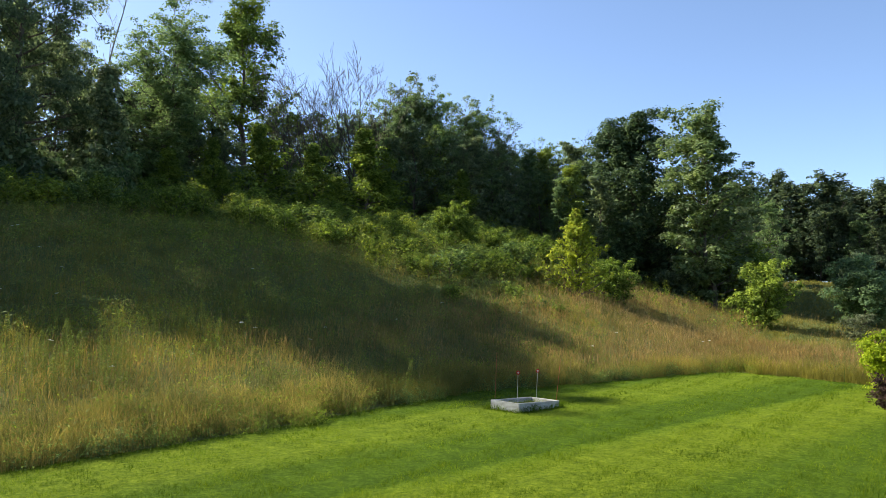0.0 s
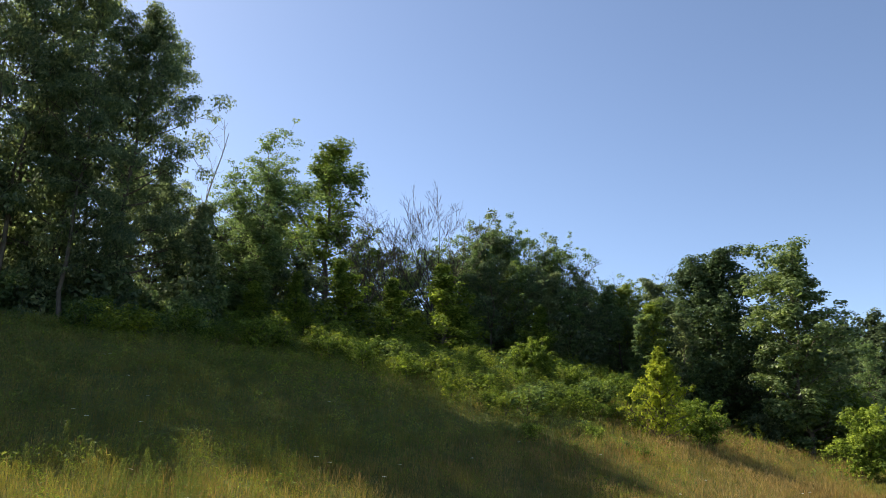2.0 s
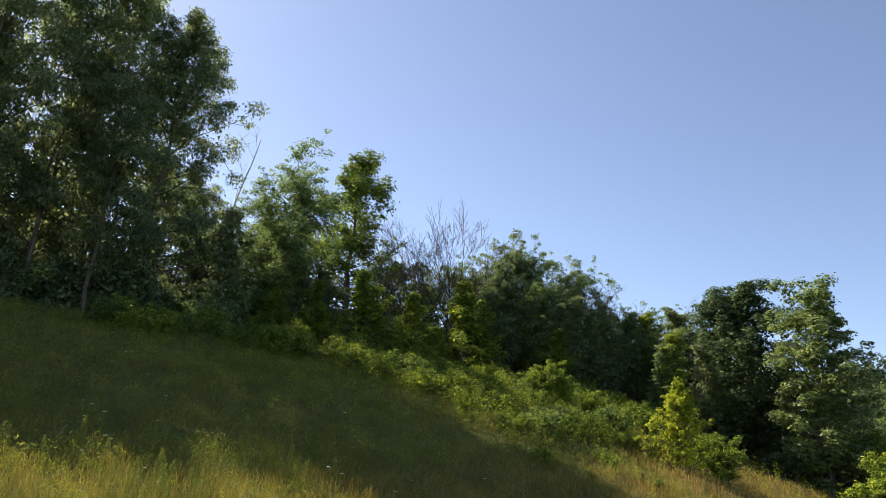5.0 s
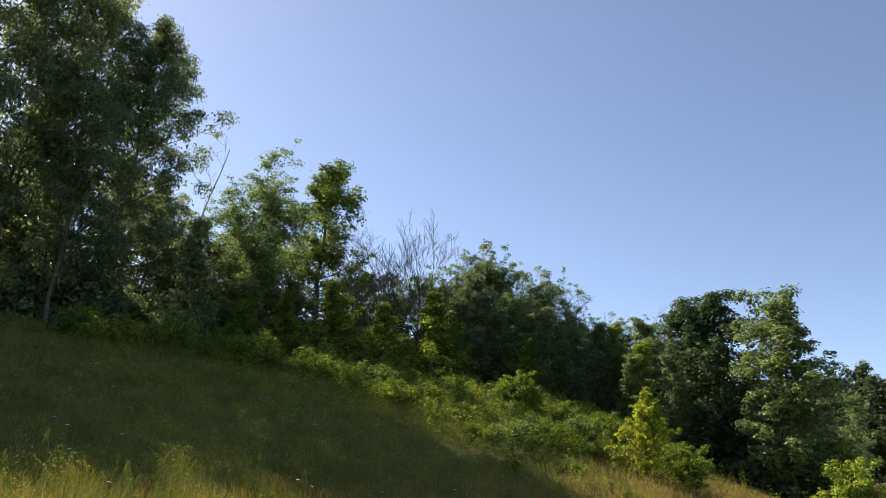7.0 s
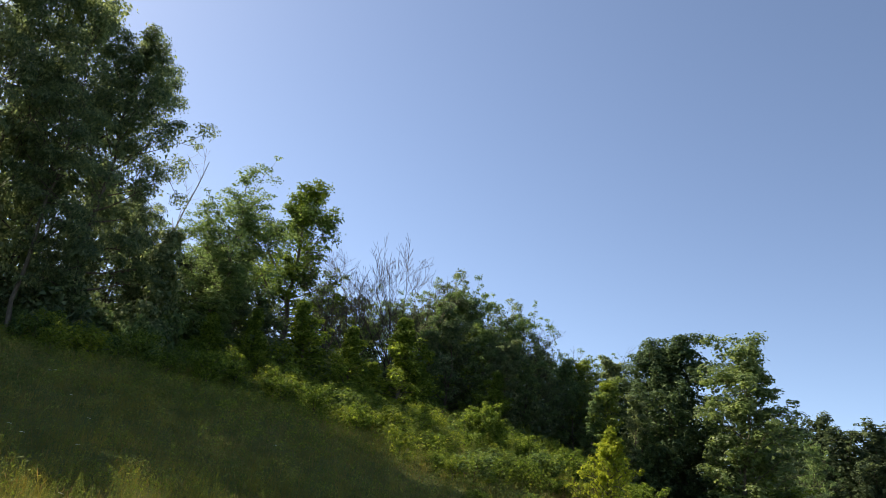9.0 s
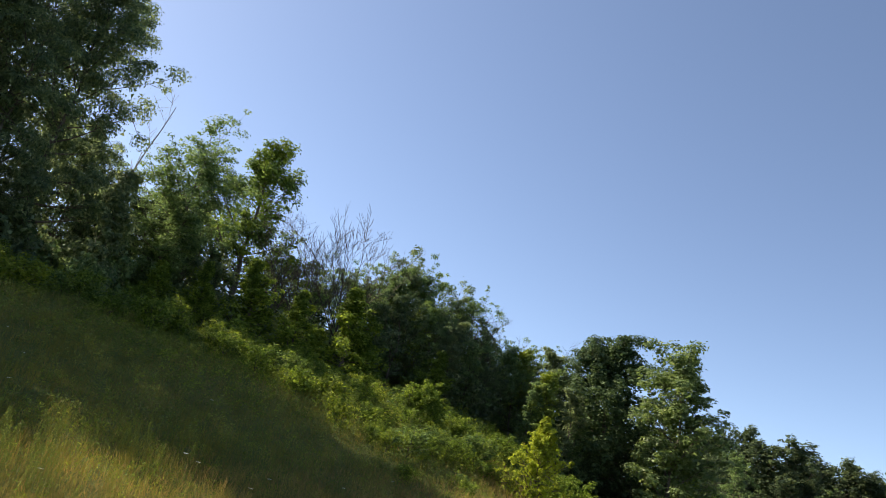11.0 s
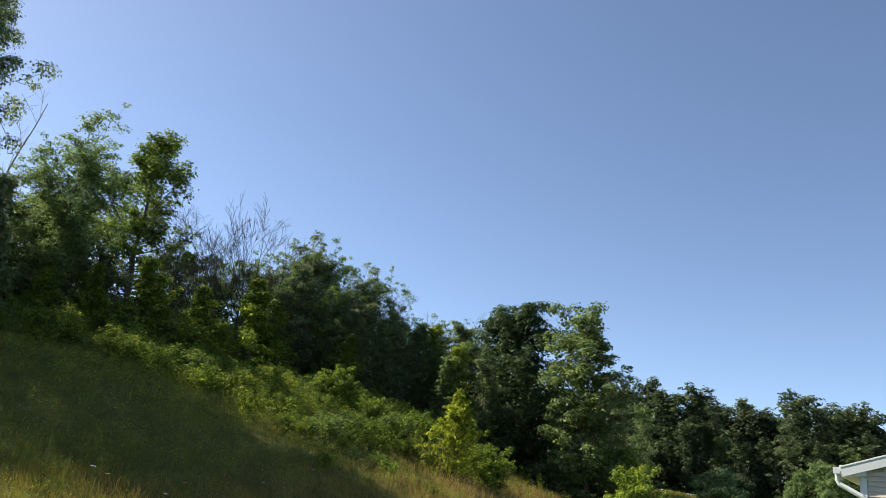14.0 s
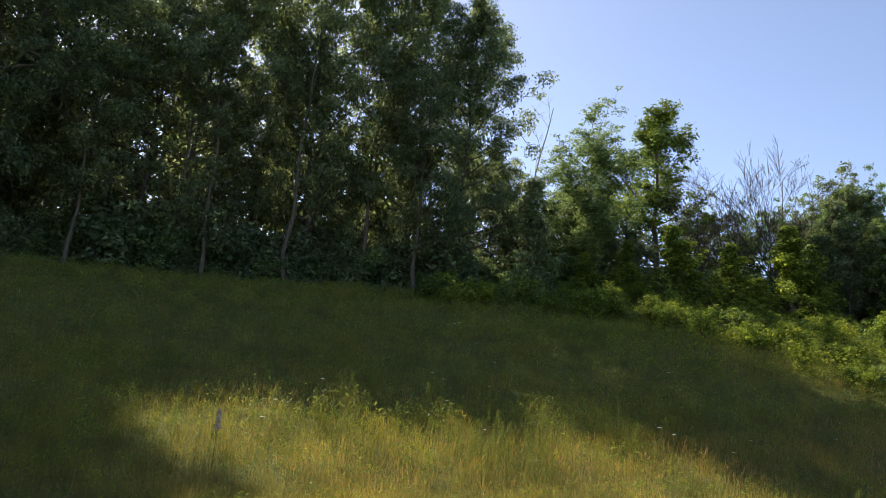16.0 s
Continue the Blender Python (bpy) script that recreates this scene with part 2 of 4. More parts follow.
def mesh_np(name, verts, tris, mats=(), index=None, smooth=False):
    me = bpy.data.meshes.new(name)
    verts, tris = np.asarray(verts, np.float32), np.asarray(tris, np.int32)
    n = tris.shape[1]
    me.vertices.add(len(verts))
    me.vertices.foreach_set("co", verts.ravel())
    me.loops.add(tris.size)
    me.loops.foreach_set("vertex_index", tris.ravel())
    me.polygons.add(len(tris))
    me.polygons.foreach_set("loop_start", np.arange(0, tris.size, n, dtype=np.int32))
    if index is not None:
        me.polygons.foreach_set("material_index", np.asarray(index, np.int32))
    me.polygons.foreach_set("use_smooth", np.full(len(tris), smooth))
    for mt in mats:
        me.materials.append(mt)
    me.update(calc_edges=True)
    me.validate()
    return me


def part(name, data, parent, label=""):
    ob = new(name, data)
    ob.parent = parent
    return tagged(ob, label)


def bm_mesh(name, bm, mat):
    me = bpy.data.meshes.new(name)
    bm.normal_update()
    bm.to_mesh(me)
    bm.free()
    me.materials.append(mat)
    return me


# ground: one sheet to the horizon, rings laid along the mown edge
STEPS = 480
bear = np.linspace(-180, 180, STEPS, endpoint=False)
e0, e1 = np.interp(bear, _az, _edge), np.interp(bear, _az, _foot)
rings = [e0 * f for f in np.linspace(0.03, 1, 16)] + [e0 + (e1 - e0) * f for f in np.linspace(0.012, 1, 40)]
rings += [e1 + d for d in (2, 5, 9, 14, 20, 27, 40, 70, 130, 260, 600, 1400, 3200)]
R_ = np.array(rings)
X_, Y_ = R_ * np.sin(np.radians(bear)), R_ * np.cos(np.radians(bear))
V_ = np.stack((X_, Y_, land(X_, Y_)[0]), -1).reshape(-1, 3)
i, j = np.meshgrid(np.arange(len(rings) - 1), np.arange(STEPS), indexing="ij")
j2 = (j + 1) % STEPS
Q_ = np.stack((i * STEPS + j, i * STEPS + j2, (i + 1) * STEPS + j2, (i + 1) * STEPS + j), -1).reshape(-1, 4)[:, ::-1]
mid = np.vstack((V_, [[0, 0, 0]]))
ground = new("ground", mesh_np("ground", mid, Q_, (LAWN, THATCH), (i.ravel() >= 15).astype(int), True))
cap_ = new("ground_centre", mesh_np("ground_centre", mid[list(range(STEPS)) + [len(V_)]],
           np.stack((np.full(STEPS, STEPS), (np.arange(STEPS) + 1) % STEPS, np.arange(STEPS)), -1), (LAWN,)))
cap_.parent = ground
tagged(ground, "mown lawn rising into a rough grassy hillside", "ground", kind="structure")


# ---- plants ----
def tube(points, radii, sides=5):
    p = np.asarray(points, float)
    d = np.gradient(p, axis=0)
    d /= np.linalg.norm(d, axis=1)[:, None] + 1e-9
    ref = np.array([0.0, 1.0, 0.0]) if abs(d[0, 1]) < 0.8 else np.array([1.0, 0, 0])
    s = np.cross(d, ref)
    s /= np.linalg.norm(s, axis=1)[:, None] + 1e-9
    q = np.cross(d, s)
    a = np.linspace(0, 2 * math.pi, sides, endpoint=False)
    ringv = p[:, None] + np.asarray(radii)[:, None, None] * (np.cos(a)[None, :, None] * s[:, None] + np.sin(a)[None, :, None] * q[:, None])
    n = len(p)
    i, j = np.meshgrid(np.arange(n - 1), np.arange(sides), indexing="ij")
    k = (j + 1) % sides
    f = np.stack((i * sides + j, i * sides + k, (i + 1) * sides + k, (i + 1) * sides + j), -1).reshape(-1, 4)
    return ringv.reshape(-1, 3), f


def join(pieces):
    vs, fs, n = [], [], 0
    for v, f in pieces:
        vs.append(v)
        fs.append(np.asarray(f) + n)
        n += len(v)
    return np.concatenate(vs), np.concatenate(fs)


def leaves(rng, centres, normals, length, wide=0.6, small=False):
    """Folded leaf blades: two triangles each, sharing the midrib; small: one pointed triangle, for leaves far off."""
    n = len(centres)
    nrm = normals / (np.linalg.norm(normals, axis=1)[:, None] + 1e-9)
    t = rng.normal(size=(n, 3))
    t -= (t * nrm).sum(1)[:, None] * nrm
    t /= np.linalg.norm(t, axis=1)[:, None] + 1e-9
    s = np.cross(nrm, t)
    ln = (length * rng.uniform(0.65, 1.3, n))[:, None]
    a, c = centres - t * ln * 0.5, centres + t * ln * 0.5 - nrm * ln * 0.08
    lift = nrm * ln * 0.12
    b1, b2 = centres + s * ln * wide * 0.5 + lift, centres - s * ln * wide * 0.5 + lift
    if small:
        j = rng.uniform(-0.4, 0.4, (n, 1)) * ln
        v = np.stack((a + s * ln * wide * 0.5 + t * j, c, a - s * ln * wide * 0.5 + lift), 1).reshape(-1, 3)
        return v, np.arange(3 * n).reshape(-1, 3)
    v = np.stack((a, b1, c, b2), 1).reshape(-1, 3)
    k = np.arange(n)[:, None] * 4
    f = np.stack((k + [0, 1, 2], k + [0, 2, 3]), 1).reshape(-1, 3)
    return v, f


SHAPES = {
    "broad": lambda u: 0.55 + 0.75 * np.sin(math.pi * min(u * 0.85 + 0.12, 1.0)) - 0.25 * u,
    "round": lambda u: 0.35 + 0.75 * math.sin(math.pi * (0.12 + 0.80 * u)),
    "column": lambda u: 0.9 - 0.55 * u,
    "cone": lambda u: 1.05 - 0.95 * u,
    "oval": lambda u: 0.45 + 0.65 * math.sin(math.pi * (0.15 + 0.72 * u)),
    "lobed": lambda u: 0.55 + 0.50 * u - 0.45 * u ** 6,
    "spire": lambda u: 1.0 - 0.72 * u,
    "pointed": lambda u: 1.05 * (1.0 - u) ** 0.9 + 0.06,
    "vase": lambda u: 0.30 + 0.75 * u ** 0.8 - 0.25 * u ** 4,
}


def tree(name, seed, label, category, h, spread, base, shape, limbs, clumps, per, leaf, leaf_mat, bark=None, thick=0.012,
         stems=1, clump=0.75, flat=0.55, wander=0.012, rise=(0.2, 0.9), twigs=3, lean=(0, 0), droop=0.0, wide=0.6, core=26, small=False, fine=0.004, ragged=(0.75, 1.12), low=1.0):
    """A tapered trunk that bends, limbs and twigs that fork from it, and clumps of leaves round the twigs."""
    rng = np.random.default_rng(seed)
    root = new(name)
    wood, boughs, spots, inner = [], [], [], []
    for st in range(stems):
        n = 9
        f = np.linspace(0, 1, n)
        tilt = np.array(lean, float) + (rng.normal(0, 0.16, 2) if stems > 1 else 0)
        hh = h * (1.0 if st == 0 else rng.uniform(0.6, 0.95))
        w = np.cumsum(rng.normal(0, wander * h, (n, 2)), 0)
        w -= w[0]
        axis = np.column_stack((w + f[:, None] ** 1.2 * tilt * hh, f * hh * 0.97))
        axis[0, 2] -= 0.25
        rad = thick * h * (1 - f) ** 0.8 * (1.0 if stems == 1 else 0.6) + 0.012
        rad[0] *= 1.35
        wood.append(tube(axis, rad, 7))
        turn = rng.uniform(0, 6.28)
        for i in range(limbs):
            u = ((i + rng.uniform(0, 0.9)) / limbs) ** low
            fr = base + (1 - base) * u * 0.97
            p0 = np.array([np.interp(fr, f, axis[:, k]) for k in range(3)])
            turn += 2.4 + rng.normal(0, 0.5)
            ln = spread * SHAPES[shape](u) * rng.uniform(*ragged)
            up = rise[0] + (rise[1] - rise[0]) * u + rng.normal(0, 0.12)
            way = np.array([math.cos(turn) * math.cos(up), math.sin(turn) * math.cos(up), math.sin(up)])
            q = np.linspace(0, 1, 5)[:, None]
            side = rng.normal(0, 0.10, 3) * ln
            pts = p0 + way * ln * q + side * q * q + np.array([0, 0, (0.12 - droop) * ln]) * q * q
            r0 = min(0.45 * float(np.interp(fr, f, rad)), 0.035 * ln + 0.012)
            boughs.append(tube(pts, np.linspace(r0, 0.008, 5), 3))
            ends = [(pts[-1], ln)]
            for k in range(twigs):
                b = rng.uniform(0.3, 0.95)
                s = np.array([np.interp(b, q[:, 0], pts[:, c]) for c in range(3)])
                d = way + rng.normal(0, 0.65, 3)
                d /= np.linalg.norm(d)
                l2 = ln * rng.uniform(0.25, 0.5)
                e = s + d * l2 + np.array([0, 0, 0.08 * l2])
                boughs.append(tube(np.stack((s, (s + e) / 2 + rng.normal(0, 0.05, 3) * l2, e)), [r0 * 0.4 + fine, r0 * 0.25 + fine, fine], 3))
                ends.append((e, l2))
            spots += [e for e, _ in ends]
            if per:
                b = rng.uniform(0.05, 0.85, core)
                along = np.stack([np.interp(b, q[:, 0], pts[:, c]) for c in range(3)], -1)
                inner.append(along + rng.normal(0, 0.17, (core, 3)) * ln * np.array([1, 1, 0.8]))
            for k in range(max(0, clumps - len(ends))):
                b = rng.uniform(0.35, 1.0)
                spots.append(np.array([np.interp(b, q[:, 0], pts[:, c]) for c in range(3)]) + rng.normal(0, 0.12, 3) * ln)
        if limbs:
            spots.append(axis[-1])
    v, f = join(wood + boughs)
    part("trunk", mesh_np("trunk", v, f, (bark or BARK,), smooth=True), root)
    if per:
        c = np.array(spots)
        size = clump * rng.uniform(0.55, 1.4, len(c))
        cnt = np.maximum(4, (per * (size / clump) ** 2).astype(int))
        idx = np.repeat(np.arange(len(c)), cnt)
        off = rng.normal(0, 1, (len(idx), 3))
        off /= np.linalg.norm(off, axis=1)[:, None] + 1e-9
        off[:, 2] = np.where(rng.uniform(0, 1, len(idx)) < 0.6, np.abs(off[:, 2]), off[:, 2])
        rad_ = rng.uniform(0.25, 1.0, len(idx)) ** 0.6 * np.where(rng.uniform(0, 1, len(idx)) < 0.1, 1.35, 1.0)
        pos = c[idx] + off * (rad_ * size[idx] * 0.62)[:, None] * np.array([1, 1, flat])
        nrm = off * 0.9 + rng.normal(0, 0.32, pos.shape) + np.array([0, 0, 0.5])
        pos[:, 2] = np.maximum(pos[:, 2], 0.05)
        inside = np.concatenate(inner)
        inside[:, 2] = np.maximum(inside[:, 2], 0.05)
        size_ = np.concatenate((np.full(len(pos), leaf), np.full(len(inside), leaf * 1.6)))
        nrm = np.concatenate((nrm, rng.normal(0, 0.7, inside.shape) + np.array([0, 0, 0.3])))
        v, f = leaves(rng, np.concatenate((pos, inside)), nrm, size_, wide, small)
        part("crown", mesh_np("crown", v, f, (leaf_mat,)), root)
    root["tall"] = float(np.sort(v[:, 2])[-max(2, len(v) // 500)])
    return tagged(root, label, category)


def bare_tree(seed, h=10.0):
    """A leafless tree: a trunk that forks again and again into fine upright twigs."""
    rng = np.random.default_rng(seed)
    root, wood = new("bare_tree"), []

    def grow(p, way, ln, r, level):
        q = np.linspace(0, 1, 4)[:, None]
        pts = p + way * ln * q + rng.normal(0, 0.07, 3) * ln * q * q + np.array([0, 0, 0.10 * ln]) * q * q
        wood.append(tube(pts, np.linspace(r, max(r * 0.5, 0.0075), 4), 5 if level == 0 else 3))
        if level == 4:
            return
        for k in range((7, 5, 4, 4)[level]):
            b = 1.0 if k == 0 else rng.uniform(0.42 if level else 0.36, 0.98)
            s = np.array([np.interp(b, q[:, 0], pts[:, c]) for c in range(3)])
            d = way + rng.normal(0, (0.42, 0.5, 0.5, 0.5)[level], 3) * np.array([1, 1, 0.6]) + np.array([0, 0, 0.15])
            d /= np.linalg.norm(d)
            grow(s, d, ln * rng.uniform(0.42, 0.68), max(r * (1 - 0.5 * b) * 0.62, 0.0075), level + 1)

    grow(np.array([0, 0, -0.25]), np.array([0.04, 0.02, 1.0]), h * 0.5, 0.085, 0)
    v, f = join(wood)
    part("trunk", mesh_np("trunk", v, f, (TWIG_GREY,), smooth=True), root)
    root["tall"] = float(v[:, 2].max())
    return tagged(root, "leafless grey tree with fine upright twigs", "tree")


def stand(ob, bearing, r, top=None, spin=None, first=False, group="", label="", squash=1.0, sink=0.0):
    """Put a plant (or a copy of it) on the ground; top: the height of its tip above the eye's foot level, in metres."""
    x, y, z = at(bearing, r)
    k = 1.0 if top is None else (top - z) / ob["tall"]
    m = Matrix.LocRotScale((x, y, z - sink), Euler((0, 0, random.uniform(0, 6.28) if spin is None else radians(spin))), (k * squash, k * squash, k))
    if first:
        ob.matrix_basis = m
    else:
        ob = copy_thing(ob, m)
        ob.matrix_basis = m
    return tagged(ob, label, group=group)


def tip(bearing_el, r):
    """The height at which a line of that many degrees above level arrives r metres off."""
    return EYE + r * math.tan(radians(bearing_el))


class Kind:
    """One sort of plant: the first call sets the original down, later calls copies of it."""

    def __init__(self, *obs):
        self.obs, self.used, self.n = obs, set(), 0

    def put(self, bearing, r, el=None, **kw):
        ob = self.obs[self.n % len(self.obs)]
        self.n += 1
        first = ob.name not in self.used
        self.used.add(ob.name)
        return stand(ob, bearing, r, None if el is None else tip(el, r), first=first, **kw)


big = Kind(*[tree("tree", s, "tall broadleaf tree in full leaf at the hilltop", "tree", 16, 4.2, 0.10, "broad", 42, 7, 122, 0.162, LEAF_DARK,
                  clump=1.12, flat=0.55, rise=(-0.05, 0.85), twigs=4, wander=0.014, wide=0.85, small=True, core=50, ragged=(0.6, 1.15)) for s in (11, 12, 13)])
edge = Kind(tree("tree", 21, "tall dark broadleaf tree at the edge of the wood", "tree", 15, 3.5, 0.14, "broad", 50, 8, 150, 0.125, LEAF_DARK,
                 clump=1.0, flat=0.55, rise=(0.0, 0.85), twigs=4, wide=0.85, small=True, core=46, ragged=(0.6, 1.2)))
elm = Kind(tree("tree", 34, "open-crowned green tree with a crooked trunk", "tree", 10, 3.1, 0.2, "vase", 60, 11, 70, 0.10, LEAF_WOOD,
                clump=0.58, flat=0.6, rise=(0.15, 0.95), twigs=4, lean=(0.10, 0.0), wander=0.016, ragged=(0.65, 1.2), wide=0.85, small=True))
vine = Kind(tree("tree", 43, "narrow tree wrapped in yellow-green climbing leaves", "tree", 10, 2.7, 0.05, "spire", 58, 8, 70, 0.10, LEAF_VINE,
                 clump=0.56, flat=0.7, rise=(0.05, 0.7), twigs=5, wide=0.85, small=True, ragged=(0.4, 1.6), low=1.15))
wood_a = Kind(*[tree("tree", s, "green broadleaf tree in dense woodland", "tree", 11, sp, 0.05, shp, 44, 7, 54, 0.138, mt,
                     clump=0.6, flat=0.8, rise=(0.05, 1.15), twigs=4, wide=0.85, small=True, core=28, ragged=(0.5, 1.3))
                for s, mt, shp, sp in ((51, LEAF_WOOD, "round", 3.3), (52, LEAF_DEEP, "oval", 3.0), (53, LEAF_WOOD, "oval", 3.2), (54, LEAF_DEEP, "round", 3.1))])
far_a = Kind(*[tree("tree", s, "tree in the far wood with shade put into its leaf colour", "tree", 11, sp, 0.03, shp, 40, 5, 30, 0.22, LEAF_FAR_SHADED,
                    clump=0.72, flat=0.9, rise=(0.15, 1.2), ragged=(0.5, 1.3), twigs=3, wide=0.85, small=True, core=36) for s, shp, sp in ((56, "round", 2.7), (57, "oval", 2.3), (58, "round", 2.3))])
narrow = Kind(*[tree("tree", s, "slim upright green tree in the wood", "tree", 10, 1.5, 0.05, "oval", 30, 5, 66, 0.15, mt,
                     clump=0.7, rise=(0.3, 1.1), twigs=3, wide=0.85, small=True) for s, mt in ((61, LEAF_WOOD), (62, LEAF_VINE), (63, LEAF_DARK))])
dead = Kind(*[bare_tree(sd) for sd in (71, 72, 73)])
maple = Kind(*[tree("young_tree", s, "young tree with bright fresh green leaves", "tree", 5, 1.35, 0.08, "cone", 36, 6, 30, 0.115, LEAF_FRESH,
                    clump=0.40, flat=0.85, rise=(0.15, 1.0), twigs=4, wide=0.75, small=True, ragged=(0.45, 1.45)) for s in (81, 82)])
yellow = Kind(tree("shrub", 91, "tall yellow-green shrub on the meadow", "shrub", 4.2, 1.5, 0.03, "pointed", 84, 5, 20, 0.10, LEAF_YELLOW, clump=0.2, flat=0.9, stems=1,
                   rise=(0.35, 1.1), twigs=4, wide=0.75, small=True))
round_dark = Kind(tree("tree", 101, "dense round-topped tree with shade put into its leaf colour", "tree", 11, 3.0, 0.03, "round", 60, 6, 110, 0.15, LEAF_SHADED, clump=0.85, flat=0.75, rise=(-0.1, 0.9), twigs=4, wide=0.85,
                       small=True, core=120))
poplar = Kind(tree("poplar", 111, "tall poplar with fluttering grey-green leaves", "tree", 11.5, 2.7, 0.04, "lobed", 56, 6, 74, 0.145, LEAF_POPLAR, BARK,
                   clump=0.66, ragged=(0.5, 1.3), rise=(0.4, 1.0), twigs=4, wide=0.95, flat=0.85, small=True))
lush = Kind(*[tree("shrub", s, "leafy green shrub on the slope", "shrub", 1.1, 0.75, 0.02, "round", 7, 4, 15, 0.11, mt, clump=0.32, stems=3,
                   rise=(0.1, 1.0), twigs=1, small=True, wide=0.6, core=8, flat=1.0) for s, mt in ((121, LEAF_FRESH), (122, WEED_GREEN), (123, LEAF_FRESH), (124, LEAF_VINE))])
under = Kind(*[tree("shrub", s, "dark leafy shrub at the foot of the wood", "shrub", 2.2, 1.4, 0.02, "round", 12, 4, 22, 0.21, mt, clump=0.9, stems=2,
                    rise=(0.0, 1.0), twigs=1, wide=0.8, small=True, core=20) for s, mt in ((131, LEAF_DEEP), (132, LEAF_WOOD))])
far_under = Kind(tree("shrub", 133, "shrub at the foot of the far wood with shade put into its leaf colour", "shrub", 2.2, 1.4, 0.02, "round", 12, 4, 22, 0.21, LEAF_FAR_SHADED, clump=0.9, stems=2,
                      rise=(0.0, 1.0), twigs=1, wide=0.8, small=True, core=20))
lime_tree = Kind(tree("shrub", 141, "light green leafy shrub at the meadow's end", "shrub", 2.8, 1.05, 0.04, "oval", 20, 6, 24, 0.12, LEAF_FRESH, clump=0.36, stems=3, flat=0.7, rise=(0.1, 1.0), twigs=3, small=True, wide=0.7, ragged=(0.45, 1.45)))
hedge = Kind(tree("shrub", 151, "rounded dense green bush on the far grass", "shrub", 4, 1.6, 0.02, "round", 24, 5, 54, 0.15, LEAF_WOOD, clump=0.8, stems=2, twigs=3, small=True, wide=0.8))
silver = Kind(tree("bush", 161, "small grey-green bush with narrow leaves", "bush", 1.4, 0.75, 0.02, "round", 14, 4, 34, 0.10, LEAF_SILVER, clump=0.38, stems=2, twigs=3, wide=0.4, small=True, core=14))
fir = Kind(tree("tree", 171, "slim dark bushy tree below a bare sapling", "tree", 6, 1.0, 0.03, "cone", 30, 5, 46, 0.15, LEAF_DEEP, clump=0.75, rise=(0.0, 0.7), small=True, wide=0.8))
sapling = Kind(tree("bare_sapling", 181, "thin leafless sapling leaning outward", "tree", 9, 1.3, 0.3, "vase", 12, 0, 0, 0.1, None, BARK_PALE, rise=(0.8, 1.2), twigs=3,
                    thick=0.005, lean=(0.12, 0)))

# the tall stand on the hilltop
for a, r, el, k in ((-29.4, 38.5, 28.8, 0.8), (-27.2, 46, 18.5, 0.88), (-33.2, 40, 30.2, 0.72), (-36.6, 41, 32, 0.66), (-40.2, 40, 34.2, 0.62), (-45.0, 41, 27.4, 0.85), (-48.8, 40.5, 29.6, 0.8), (-52.6, 40, 28.2, 0.9),
                    (-56.6, 41, 27.2, 0.8), (-59.0, 43, 27.8, 0.7), (-63.0, 40, 33.4, 0.7), (-62.0, 44, 32.5, 0.7), (-67, 40, 35, 0.8), (-71, 40, 36, 0.8), (-75, 40, 35, 0.8), (-80, 40, 33, 0.8)):
    (edge if a > -30 else big).put(a, r, el, group="hilltop trees", squash=k)
for a, r in ((-36, 45), (-42, 45), (-48, 45), (-54, 45), (-60, 45)):
    narrow.put(a, r, 20 + random.uniform(-2, 2), group="hilltop trees")
pole = Kind(*[tree("tree", s, "slim grey-barked tree with a high thin crown", "tree", 16, 2.0, 0.5, "oval", 14, 5, 60, 0.15, LEAF_DARK, BARK,
                   clump=1.0, flat=0.5, rise=(0.3, 0.9), twigs=4, wide=0.8, small=True, core=10, thick=0.0075, wander=0.014) for s in (191, 192)])
for a, r, el in ((-56.5, 38.5, 24), (-49.4, 39, 26), (-47.6, 38, 25), (-41.8, 38.5, 29), (-36.2, 39, 28), (-32.2, 38, 26)):
    pole.put(a, r, el, group="hilltop trees")
fir.put(-24.0, 40, 16.6)
sapling.put(-24.6, 40, 22.3, spin=0)
elm.put(-21.5, 43.5, 20.9, spin=0, squash=1.25)
wood_a.put(-20.6, 56, 18.2, group="woodland trees")
narrow.put(-18.2, 46, 16.5, group="woodland trees")
vine.put(-14.1, 51, 21.8, spin=40, squash=1.2)
wood_a.put(-12.6, 56, 16.4, group="woodland trees")
maple.put(-16.9, 42, 12.5, squash=1.1, group="young trees")
for a, r, el in ((-11.4, 46, 18.4), (-9.7, 45, 19.4), (-6.9, 46, 20.3), (-5.6, 48, 18.8), (-18.0, 56, 18.4), (3.9, 51, 15.6), (7.6, 54, 13.4), (8.6, 54, 13.2)):
    dead.put(a, r, el, group="bare trees")
# the domed wood: back row, middle row
for a, r, el in ((-12.0, 51, 13.8), (-9.6, 52, 14.4), (-7.2, 51, 15.6), (-5.4, 52, 15.8), (-3.6, 50, 16.5), (-2.4, 51, 17.2), (-0.9, 50, 17.4), (1.2, 51, 16.3), (2.9, 50, 15.9), (4.6, 51, 13.8), (6.3, 52, 13.0),
                 (8.1, 53, 12.6), (9.8, 54, 12.9), (11.2, 54, 12.2), (16.5, 56, 9.5), (21.2, 52, 8.6), (23.0, 55, 8.6)):
    wood_a.put(a, r, el, group="woodland trees")
for a, r, el in ((-16.2, 45, 13), (-4.0, 47, 13.6), (-2.2, 46.5, 15.0), (0.2, 47, 14.6), (1.8, 47.5, 13.6), (3.6, 48, 12.9), (5.3, 48.5, 11.3), (7.3, 49, 11.2), (9.4, 50, 11.3), (11.0, 50, 9.6)):
    wood_a.put(a, r, el, group="woodland trees", squash=1.15)
